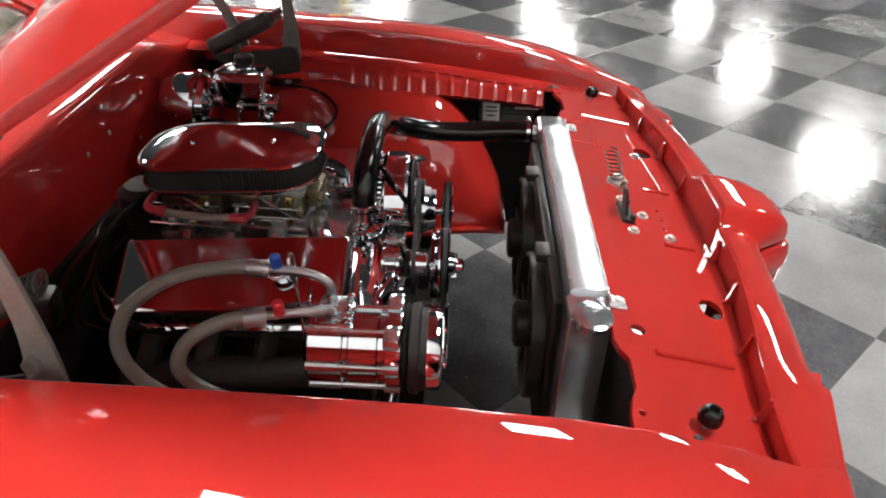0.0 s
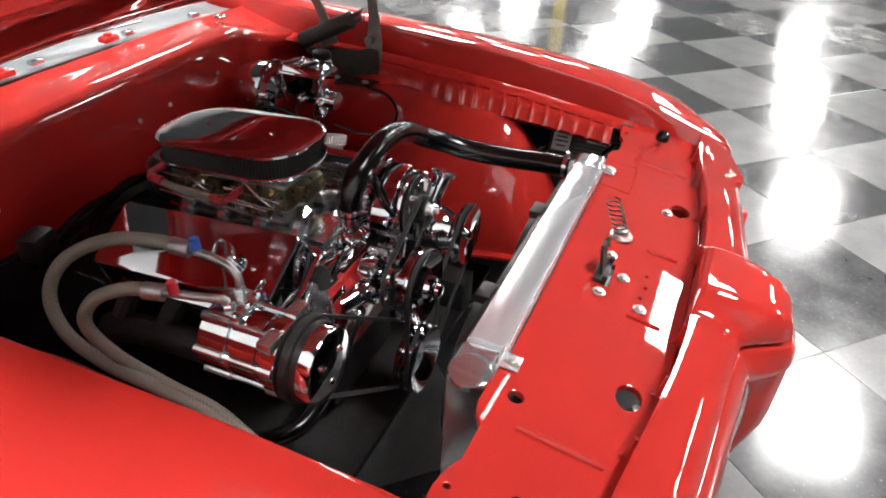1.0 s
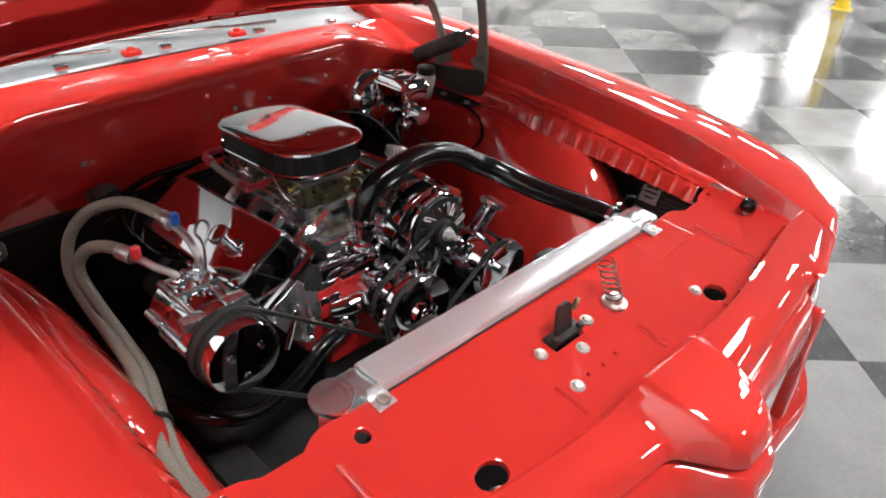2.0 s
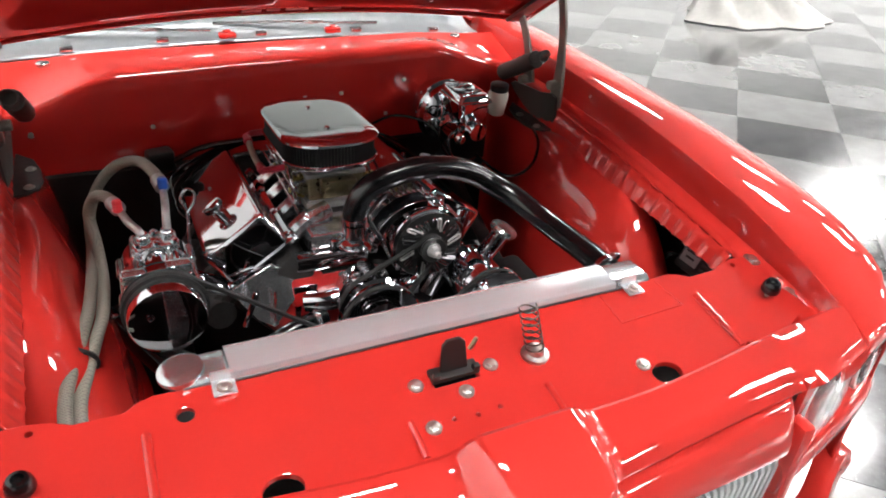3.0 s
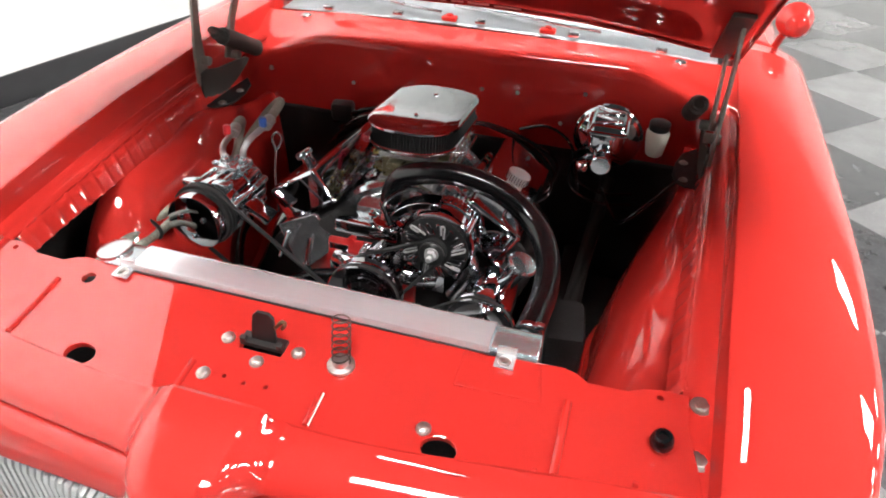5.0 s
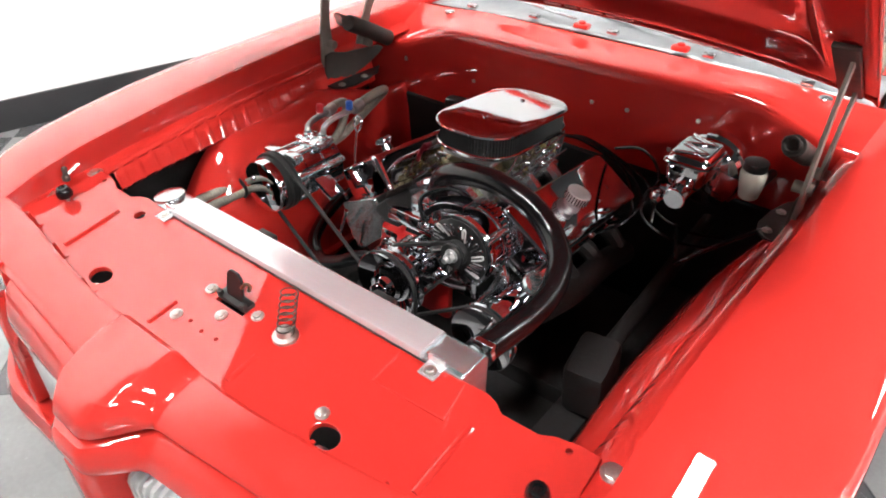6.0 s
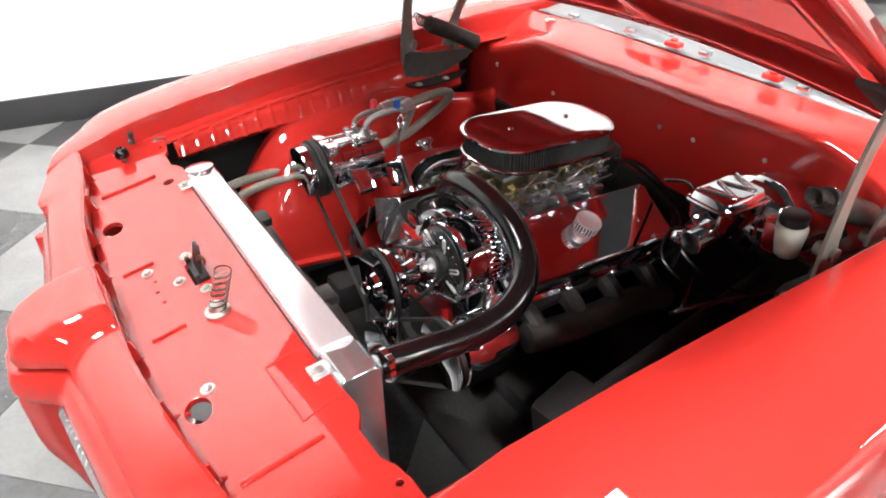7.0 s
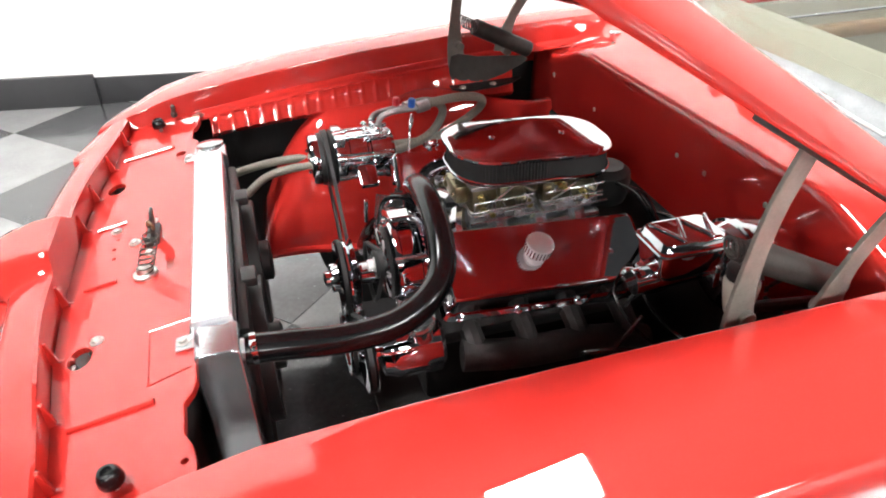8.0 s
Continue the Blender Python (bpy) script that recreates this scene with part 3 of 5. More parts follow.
def lamp_housing(s):
    """Red plate round the two headlights of one side, bent back towards the fender."""
    bm = bmesh.new()
    edges = []

    def loop(pts):
        vs = [bm.verts.new((s * x, lerp(LAMP_Y, x), z)) for x, z in pts]
        edges.extend(bm.edges.new((vs[i], vs[(i + 1) % len(vs)])) for i in range(len(vs)))

    loop([(0.505 + 0.392 * i / 16, 0.852 - 0.03 * ease(9, 12, i)) for i in range(17)] + [(0.897 - 0.392 * i / 16, 0.625) for i in range(17)])
    for cx, cz, r, slope in LAMPS:
        loop([(cx + r * math.cos(k), cz + r * math.sin(k)) for k in (2 * math.pi * i / 32 for i in range(32))])
    bmesh.ops.triangle_fill(bm, use_beauty=True, use_dissolve=False, edges=edges, normal=(0, -1, 0))
    part("lamp_housing", bm, RED, car, solid=0.012, bevel=0.002, flat=True)


for s in (1, -1):
    for x, z, r, slope in LAMPS:
        headlight(s, x, z, r, slope)
    lamp_housing(s)


# firewall and cowl
def cowl_edge(x):
    return 1.008 - 0.075 * ease(0.44, 0.74, abs(x)) + 0.025 * x


def cowl_sections(x):
    e = cowl_edge(x)
    g = (1.0 - e) * 0.5
    return [(1.100, 0.40), (1.106, 0.60), (1.112, 0.80), (1.118, e - 0.03), (1.120, e - 0.012), (1.124, e - 0.004), (1.131, e), (1.16, e + 0.003), (1.20, e + 0.004 + 0.4 * g), (1.25, e + 0.003 + g), (1.29, e + 0.004 + 1.4 * g), (1.315, e + 0.008 + 1.6 * g), (1.325, e + 0.008 + 1.6 * g)]


bm = bmesh.new()
sheet(bm, [[Vector((x, y, z)) for y, z in cowl_sections(x)] for x in [-0.84 + 1.68 * i / 48 for i in range(49)]])
fire = part("firewall", bm, RED, car, "smooth glossy red firewall and cowl edge", solid=0.004)
# dark sheet before the red wall: the shade down there put into colour
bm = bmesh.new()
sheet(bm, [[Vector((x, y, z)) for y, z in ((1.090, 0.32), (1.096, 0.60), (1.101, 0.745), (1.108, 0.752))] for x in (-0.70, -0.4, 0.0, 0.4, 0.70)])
part("firewall_shade", bm, UNDERCOAT_SHADE, car, "dark sheet standing in for the shade low on the firewall", solid=0.004)
for x, z in ((-0.371, 0.858), (-0.661, 0.868), (0.05, 0.90), (0.16, 0.905), (0.30, 0.83), (0.36, 0.93)):
    y = lerp([(0.60, 1.106), (0.80, 1.112), (0.97, 1.118)], z)
    bolt(fire, (x, y, z), (0, -1, 0.15), 0.007, 0.006)
for x in (-0.61, 0.61):
    bm = bmesh.new()
    lathe(bm, (x, 1.286, cowl_sections(x)[10][1] - 0.001), (0, 0, 1), [(0.016, 0), (0.018, 0.003), (0.018, 0.012), (0.014, 0.015), (0.003, 0.016)], 20)
    part("cowl_plug", bm, CHROME_DULL, fire)

# silver vent panel under the windscreen, wipers on it
bm = bmesh.new()
sheet(bm, [[Vector((x, y, z + 0.018 * (1 - min(1, abs(x) / 0.7) ** 2))) for y, z in ((1.325, 0.998), (1.36, 0.998), (1.42, 1.005), (1.455, 1.02), (1.47, 1.035))] for x in [-0.72 + 1.44 * i / 20 for i in range(21)]])
vent = part("cowl_vent", bm, COWL, car, "silver cowl vent panel below the windscreen", solid=0.003)
for x in (-0.55, -0.30, -0.02, 0.28, 0.55):
    bm = bmesh.new()
    box(bm, (x, 1.335, 1.016 + 0.02 * (1 - (x / 0.6) ** 2)), (0.034, 0.022, 0.012), bevel=0.003)
    part("clip", bm, CHROME_DULL, vent)
for x0, x1 in ((-0.62, -0.16), (-0.14, 0.36)):
    bm = bmesh.new()
    tube(bm, [(x0, 1.455, 1.040), (x0 + 0.22, 1.412, 1.046), (x0 + 0.36, 1.375, 1.045), (x1, 1.362, 1.042)], 0.0055, 8, 6)
    box(bm, (x0 + 0.30, 1.392, 1.046), (0.06, 0.014, 0.012), rot=(0, 0, -15), bevel=0.003)
    part("wiper", bm, CHROME_DULL, vent)
for x in (-0.12, 0.20):
    bm = bmesh.new()
    box(bm, (x, 1.322, 1.038), (0.05, 0.03, 0.016), bevel=0.005)
    lathe(bm, (x, 1.322, 1.046), (0, 0, 1), [(0.011, 0), (0.011, 0.006), (0.003, 0.008)], 12)
    part("bracket", bm, RED, fire)

# windscreen, dash, pillars, doors and one mirror
bm = bmesh.new()
rows = []
for i in range(25):
    x = -0.70 + 1.40 * i / 24
    c = 0.10 * (x / 0.7) ** 2
    rows.append([Vector((x * (1 - 0.12 * k), 1.47 + c + 0.62 * k, 1.03 + 0.40 * k)) for k in (0, 0.25, 0.5, 0.75, 1.0)])
sheet(bm, rows[::-1])
part("windscreen", bm, SCREEN, car, "curved greenish windscreen", solid=0.005)
bm = bmesh.new()
sheet(bm, [[Vector((x, y + 0.10 * (x / 0.7) ** 2 * (1 - ease(1.47, 1.75, y)), z)) for y, z in ((1.478, 1.010), (1.50, 1.024), (1.55, 1.034), (1.597, 1.039), (1.600, 1.035), (1.604, 1.035), (1.607, 1.039), (1.70, 1.039), (1.76, 1.034), (1.79, 1.020), (1.795, 0.98), (1.78, 0.75))] for x in [-0.70 + 0.10 * i for i in range(15)]])
dash = part("dashboard", bm, TAN, car, "pale tan dashboard", solid=0.008, angle=25)
for x0, x1 in ((-0.38, -0.19), (0.09, 0.28)):
    bm = bmesh.new()
    box(bm, ((x0 + x1) / 2, 1.492, 1.0245), (x1 - x0, 0.016, 0.012), rot=(25, 0, 0), bevel=0.003)
    part("defrost_slot", bm, BASE, dash)
bm = bmesh.new()
for k in range(11):
    box(bm, (-0.175 + 0.022 * k, 1.540, 1.0345), (0.007, 0.072, 0.005), rot=(10, 0, 0), bevel=0.0012)
part("speaker_grille", bm, TAN, dash)
bm = bmesh.new()
box(bm, (-0.715, 2.30, 0.76), (0.04, 0.98, 0.50), bevel=0.015)
trim = part("door_trim", bm, TAN, car, "pale tan inner door panel with a brown armrest")
bm = bmesh.new()
box(bm, (-0.675, 2.25, 0.895), (0.05, 0.62, 0.05), bevel=0.014)
part("armrest", bm, VINYL, trim)
bm = bmesh.new()
box(bm, (-0.692, 2.30, 0.955), (0.008, 0.94, 0.012), bevel=0.002)
part("strip", bm, CHROME_DULL, trim)
for s in (1, -1):
    bm = bmesh.new()
    tube(bm, [(s * 0.715, 1.50, 1.02), (s * 0.68, 1.85, 1.24), (s * 0.625, 2.16, 1.43)], 0.024, 10, 5)
    part("pillar", bm, RED, car)
    bm = bmesh.new()
    rows = []
    for y in (1.475, 1.6, 1.9, 2.3, 2.7):
        rows.append([Vector((s * x, y, z)) for x, z in ((0.755, 1.01), (0.785, 1.03), (0.88, 1.012), (0.94, 0.972), (0.968, 0.92), (0.978, 0.80), (0.97, 0.6), (0.94, 0.40))])
    sheet(bm, rows if s > 0 else rows[::-1])
    part("door", bm, RED, car, solid=0.02)
bm = bmesh.new()
tube(bm, [(0.90, 1.60, 0.985), (0.915, 1.585, 1.04), (0.93, 1.57, 1.075)], 0.012, 10, 5)
lathe(bm, (0.935, 1.545, 1.095), (0, 1, 0), [(0.004, -0.05), (0.035, -0.035), (0.052, 0.0), (0.056, 0.03), (0.05, 0.034), (0.046, 0.028)], 20)
part("mirror", bm, RED, car, "small red bullet door mirror")

# small grey stub on one fender wall
bm = bmesh.new()
lathe(bm, (-0.700, -0.062, 0.868), (0.1, 0.05, 1), [(0.006, 0), (0.009, 0.002), (0.009, 0.012), (0.006, 0.014), (0.0065, 0.034), (0.004, 0.037), (0.001, 0.037)], 12)
part("stub", bm, HINGE, car)

# black splash shields close the bay towards the wheels
for s in (1, -1):
    bm = bmesh.new()
    sheet(bm, [[Vector((s * 0.84, y, z)) for z in (0.30, 0.55, 0.86)] for y in (-0.04, 0.3, 0.7, 1.12)])
    part("splash_shield", bm, UNDERCOAT_SHADE, car, solid=0.003)

# frame rails and wheels carry the body
for s in (1, -1):
    bm = bmesh.new()
    box(bm, (s * 0.42, 0.82, 0.36), (0.09, 0.96, 0.12), bevel=0.01)
    part("frame_rail", bm, UNDERCOAT_SHADE, car)
    for y in (0.62, 3.4):
        bm = bmesh.new()
        lathe(bm, (s * 0.84, y, 0.33), (s, 0, 0), [(0.19, -0.1), (0.30, -0.105), (0.325, -0.085), (0.33, 0.0), (0.325, 0.085), (0.30, 0.1), (0.19, 0.09)], 40)
        w = part("wheel", bm, TYRE, car, "black tyre")
        bm = bmesh.new()
        lathe(bm, (s * 0.84, y, 0.33), (s, 0, 0), [(0.05, -0.02), (0.19, -0.02), (0.195, 0.05), (0.17, 0.06), (0.06, 0.03), (0.03, 0.05), (0.004, 0.052)], 32)
        part("rim", bm, CAST, w)
bm = bmesh.new()
box(bm, (0, 0.62, 0.33), (0.9, 0.16, 0.1), bevel=0.015)
part("crossmember", bm, UNDERCOAT_SHADE, car)
bm = bmesh.new()
sheet(bm, [[Vector((x, y, 0.33)) for y in (1.2, 2.0, 3.6)] for x in (-0.9, 0, 0.9)])
part("floor_pan", bm, UNDERCOAT_SHADE, car, solid=0.03)

# added dark tray below the engine, hides the floor and deepens the bay's shade
bm = bmesh.new()
box(bm, (0, 0.74, 0.315), (1.28, 0.80, 0.02), bevel=0.004)
part("shade_tray", bm, UNDERCOAT_SHADE, car)
bm = bmesh.new()
box(bm, (0.44, 0.50, 0.52), (0.10, 0.14, 0.16), rot=(10, 0, 8), bevel=0.02)
cyl(bm, (0.44, 0.55, 0.55), (0.47, 1.05, 0.70), 0.02, 14)
part("steering_box", bm, UNDERCOAT_SHADE, car, "black steering box and shaft")

# hood, propped open
HS, HY, HZ = 0.62, 0.52, 1.435


def hood_pt(x, d, n):
    """d: metres from the rear edge forward; n: metres above the lower edge."""
    a = math.atan(HS)
    y0, z0 = 1.08, HZ - HS * (1.08 - HY)
    n += 0.058 * (1 - (x / 0.745) ** 2)
    return Vector((x, y0 - d * math.cos(a) + n * math.sin(a), z0 + d * math.sin(a) + n * math.cos(a)))


bm = bmesh.new()
rows = []
for i in range(-1, 34):
    x = max(-0.7465, min(0.7465, -0.745 + 1.49 * i / 32))
    e = abs(x) / 0.745
    drop = -0.035 * ease(0.975, 1.0, e) - 0.012 * e * e
    sc = 0.012 * (1 - ease(0.08, 0.2, abs(x)))
    row = [(0.016, 0.004), (0.001, 0.005), (-0.001, 0.03 + drop * 0.7), (0.0, 0.046 + drop), (0.006, 0.054 + drop)] + [(0.03 + 1.38 * k / 12, 0.055 + drop + sc + 0.012 * math.sin(math.pi * k / 12)) for k in range(13)] + [(1.44, 0.045 + drop + sc), (1.446, 0.015 + drop * 0.5)]
    rows.append([hood_pt(x, d, 0.003 if e > 1 else n) for d, n in row])
sheet(bm, rows)
hood = part("hood", bm, RED, car, "glossy red hood propped open", solid=0.003)
bm = bmesh.new()
rows = []
for i in range(61):
    x = -0.742 + 1.484 * i / 60
    e = abs(x)
    row = []
    for k in range(41):
        d = 0.012 + 1.42 * k / 40
        rim = max(ease(0.60, 0.64, e), 1 - ease(0.10, 0.13, d), ease(1.26, 1.30, d), 1 - ease(0.04, 0.07, e), 1 - ease(0.03, 0.05, abs(d - 0.72)))
        row.append(hood_pt(x, d, 0.036 - 0.03 * rim))
    rows.append(row)
sheet(bm, rows[::-1])
part("hood_frame", bm, RED, hood, "stamped red inner hood frame", solid=0.002)


# pale red lettering along the hood's rear edge, too small to read
for x0, x1 in ((-0.115, -0.065), (-0.05, -0.015), (0.0, 0.06), (0.075, 0.15)):
    bm = bmesh.new()
    box(bm, tuple(hood_pt((x0 + x1) / 2, 0.045, 0.0005)), (x1 - x0, 0.012, 0.002), rot=(-31.8, 0, 0))
    part("writing_bar", bm, WRITING, hood)


# hood hinges on the fender ledges
def hinge(s):
    bm = bmesh.new()
    pl = [(0.775, 0.955), (0.80, 0.96), (0.86, 0.945), (0.95, 0.938), (1.01, 0.932), (1.03, 0.92), (1.01, 0.905), (0.95, 0.88), (0.87, 0.858), (0.80, 0.855), (0.775, 0.87), (0.768, 0.91)]
    rings(bm, [[Vector((s * x, y, z)) for y, z in pl] for x in (0.690, 0.696)])
    bmesh.ops.recalc_face_normals(bm, faces=bm.faces)
    hg = part("hinge", bm, HINGE, car, "grey steel hood hinge with two arms", bevel=0.001)
    bm = bmesh.new()
    rings(bm, [[Vector((s * x, y, z)) for x, y in ((0.692, 0.765), (0.66, 0.768), (0.635, 0.79), (0.628, 0.83), (0.635, 0.90), (0.652, 0.96), (0.692, 1.01))] for z in (0.858, 0.864)])
    bmesh.ops.recalc_face_normals(bm, faces=bm.faces)
    part("foot", bm, LATCH, hg, bevel=0.0015)
    for y in (0.80, 0.90):
        bolt(hg, (s * 0.655, y, 0.864), (0, 0, 1), 0.008, 0.006)
    bm = bmesh.new()
    cyl(bm, (s * 0.648, 0.835, 1.052), (s * 0.652, 1.015, 0.962), 0.0245, 20)
    part("spring_can", bm, HINGE, hg)
    for y, z in ((0.80, 0.985), (0.955, 0.955)):
        bm = bmesh.new()
        cyl(bm, (s * 0.715, y, z), (s * 0.676, y, z), 0.013, 14)
        part("pivot", bm, ARM, hg)
    bm = bmesh.new()
    pts = []
    for i in range(61):
        k = 2 * math.pi * i / 10
        f = i / 60
        pts.append((s * (0.648 + 0.017 * math.cos(k)), 0.795 + 0.045 * f, 1.072 - 0.022 * f + 0.017 * math.sin(k)))
    tube(bm, pts, 0.0022, 6, 1, False)
    part("spring", bm, HINGE, hg)
    for pts in (((0.795, 0.92), (0.79, 1.03), (0.805, 1.15), (0.84, 1.255)), ((0.945, 0.95), (0.958, 1.01), (0.985, 1.07), (1.035, 1.14))):
        bm = bmesh.new()
        sm = smooth_path([(s * 0.70, y, z) for y, z in pts], 6)
        loops = []
        for i, q in enumerate(sm):
            t = (sm[min(i + 1, len(sm) - 1)] - sm[max(i - 1, 0)]).normalized()
            nrm = Vector((0, t.z, -t.y))
            w = 0.015 + 0.012 * (1 - ease(0.0, 0.5, i / len(sm)))
            loops.append([q + nrm * w + Vector((s * 0.006, 0, 0)), q + nrm * w - Vector((s * 0.002, 0, 0)), q - nrm * w - Vector((s * 0.002, 0, 0)), q - nrm * w + Vector((s * 0.006, 0, 0))])
        rings(bm, loops if s < 0 else [list(reversed(r)) for r in loops])
        part("arm", bm, ARM, hg, bevel=0.001)
    bm = bmesh.new()
    box(bm, tuple(hood_pt(s * 0.69, 0.20, -0.004)), (0.05, 0.34, 0.012), rot=(-31.8, 0, 0), bevel=0.003)
    part("hood_plate", bm, HINGE, hg)


for s in (1, -1):
    hinge(s)


# ---- engine bay things ----
CX = -0.015

# hood latch catch and spring
lt = thing("hood_latch", (-0.036, -0.09, panel_z(-0.09) - 0.012), "black steel hood latch catch standing on the red panel", "latch")
bm = bmesh.new()
box(bm, (-0.036, -0.085, panel_z(-0.085) + 0.004), (0.082, 0.026, 0.010), rot=(10, 0, 0), bevel=0.002)
for s in (-1, 1):
    box(bm, (-0.036 + s * 0.034, -0.094, panel_z(-0.09) + 0.010), (0.012, 0.010, 0.016), rot=(10, 0, 0), bevel=0.002)
part("base", bm, LATCH, lt)
bm = bmesh.new()
rows = []
for y in (-0.082, -0.088):
    rows.append([Vector((-0.036 + x, y + (z - 0.86) * 0.12, z)) for x, z in ((-0.024, 0.858), (-0.022, 0.895), (-0.020, 0.913), (-0.012, 0.922), (0.010, 0.922), (0.019, 0.914), (0.021, 0.895), (0.024, 0.858))])
rings(bm, rows)
part("catch", bm, LATCH, lt, bevel=0.001)
bm = bmesh.new()
tube(bm, [(-0.012, -0.085, 0.90), (0.0, -0.082, 0.914), (0.002, -0.076, 0.905), (-0.004, -0.076, 0.893)], 0.0035, 8, 4)
part("hook", bm, ZINC, lt, "brass-coloured hook")

sp = thing("hood_spring", (0.110, -0.092, panel_z(-0.092)), "bare coil spring standing in a washer cup", "spring")
bm = bmesh.new()
lathe(bm, (0.110, -0.092, panel_z(-0.092)), (0, -0.1, 1), [(0.02, 0), (0.0235, 0.001), (0.0235, 0.006), (0.015, 0.009), (0.013, 0.018), (0.010, 0.019)], 22)
part("cup", bm, STEEL, sp)
bm = bmesh.new()
pts = []
for i in range(7 * 16 + 1):
    k = 2 * math.pi * i / 16
    f = i / 112
    pts.append((0.110 - 0.008 * f + 0.0155 * math.cos(k), -0.092 + 0.028 * f + 0.0155 * math.sin(k), panel_z(-0.092) + 0.010 + 0.075 * f))
tube(bm, pts, 0.0015, 6, 1, False)
part("coil", bm, SPRING, sp)

# radiator
rad = thing("radiator", (0.0, 0.04, 0.40), "bare aluminium radiator with a flat top and black fans", "radiator")
bm = bmesh.new()
pr = [(0.0, 0.845), (0.0, 0.884), (0.003, 0.889), (0.010, 0.891), (0.058, 0.893), (0.066, 0.891), (0.070, 0.886), (0.072, 0.845)]
rings(bm, [[Vector((x, y, z)) for y, z in pr] for x in (-0.362, -0.36, 0.0, 0.338, 0.34)])
part("top_tank", bm, ALLOY, rad, "flat brushed aluminium top tank")
bm = bmesh.new()
tube(bm, [(-0.362, -0.0005, 0.876), (0.365, -0.0005, 0.876)], 0.0022, 6, 1, False)
part("seam", bm, BLACK, rad)
for x0, x1 in ((-0.43, -0.362), (0.34, 0.425)):
    bm = bmesh.new()
    z = 0.884
    pr = [(0.004, 0.42), (0.004, z - 0.008), (0.012, z), (0.066, z), (0.078, z - 0.008), (0.082, 0.42)]
    rings(bm, [[Vector((x, y, zz)) for y, zz in pr] for x in (x0, x0 + 0.004, x1 - 0.004, x1)])
    part("side_tank", bm, TANK, rad, bevel=0.003)
for x in (-0.374, 0.372):
    bm = bmesh.new()
    box(bm, (x, -0.008, 0.876), (0.034, 0.034, 0.004), rot=(8, 0, 0), bevel=0.001)
    box(bm, (x, 0.006, 0.884), (0.034, 0.004, 0.020), bevel=0.001)
    b = part("bracket", bm, ALLOY, rad)
    bolt(b, (x, -0.012, 0.878), (0, -0.1, 1), 0.008, 0.006)
bm = bmesh.new()
lathe(bm, (-0.426, 0.040, 0.863), (-0.12, -0.05, 1), [(0.024, 0), (0.024, 0.012), (0.033, 0.014), (0.0345, 0.018), (0.034, 0.024), (0.026, 0.0265), (0.015, 0.027), (0.003, 0.028)], 28)
cap = part("cap", bm, CHROME_DULL, rad, "round bright radiator cap")
bm = bmesh.new()
box(bm, (-0.442, 0.045, 0.878), (0.02, 0.045, 0.014), bevel=0.003)
part("filler", bm, CAST, rad)
bm = bmesh.new()
cyl(bm, (0.388, 0.07, 0.852), (0.392, 0.115, 0.851), 0.0195, 20)
part("inlet", bm, ALLOY, rad)
bm = bmesh.new()
box(bm, (-0.01, 0.036, 0.64), (0.70, 0.045, 0.42))
part("core", bm, BLACK, rad)
bm = bmesh.new()
box(bm, (-0.01, 0.084, 0.66), (0.68, 0.020, 0.38), bevel=0.006)
sh = part("fan_shroud", bm, BLACK, rad, "black plastic fan shroud")
for x in (-0.18, 0.16):
    bm = bmesh.new()
    lathe(bm, (x, 0.09, 0.66), (0, 1, 0), [(0.15, 0.0), (0.155, 0.002), (0.155, 0.03), (0.148, 0.032), (0.146, 0.004)], 32)
    lathe(bm, (x, 0.09, 0.66), (0, 1, 0), [(0.05, 0.004), (0.05, 0.05), (0.04, 0.055), (0.003, 0.056)], 24)
    for k in range(5):
        a = 2 * math.pi * k / 5
        box(bm, (x + 0.1 * math.cos(a), 0.115, 0.66 + 0.1 * math.sin(a)), (0.1, 0.006, 0.012), rot=(0, -math.degrees(a), 0))
    part("fan_guard", bm, BLACK, sh)
    bm = bmesh.new()
    box(bm, (x, 0.10, 0.845), (0.05, 0.03, 0.02), bevel=0.004)
    part("clip", bm, BLACK, sh)

# upper radiator hose
hs = thing("radiator_hose", (0.39, 0.10, 0.85), "fat glossy black upper radiator hose curving over the engine", "hose")
bm = bmesh.new()
tube(bm, [(-0.012, 0.482, 0.825), (-0.008, 0.480, 0.865), (0.016, 0.477, 0.908), (0.069, 0.473, 0.934), (0.134, 0.472, 0.945), (0.199, 0.470, 0.940), (0.262, 0.466, 0.921), (0.318, 0.452, 0.888), (0.364, 0.412, 0.862), (0.391, 0.343, 0.842), (0.400, 0.248, 0.840), (0.397, 0.16, 0.848), (0.391, 0.085, 0.852)], 0.0265, 20, 6)
part("hose", bm, RUBBER, hs)
for c, a in (((0.393, 0.105, 0.852), (0.02, -1, 0)), ((-0.012, 0.482, 0.832), (0, 0, 1))):
    bm = bmesh.new()
    lathe(bm, c, a, [(0.0272, 0), (0.029, 0.001), (0.029, 0.011), (0.0272, 0.012)], 24)
    box(bm, (c[0] + 0.02, c[1] + (0.0 if a[2] else -0.006), c[2] + (0.006 if a[2] else 0.024)), (0.016, 0.012, 0.012), bevel=0.002)
    part("clamp", bm, CHROME, hs, "bright hose clamp")

# ---- engine ----
eng = thing("engine", (CX, 0.65, 0.34), "red V8 engine dressed in chrome with black belts", "engine")
bm = bmesh.new()
box(bm, (CX, 0.70, 0.55), (0.30, 0.50, 0.36), bevel=0.02)
part("block", bm, UNDERCOAT_SHADE, eng, "black engine block")
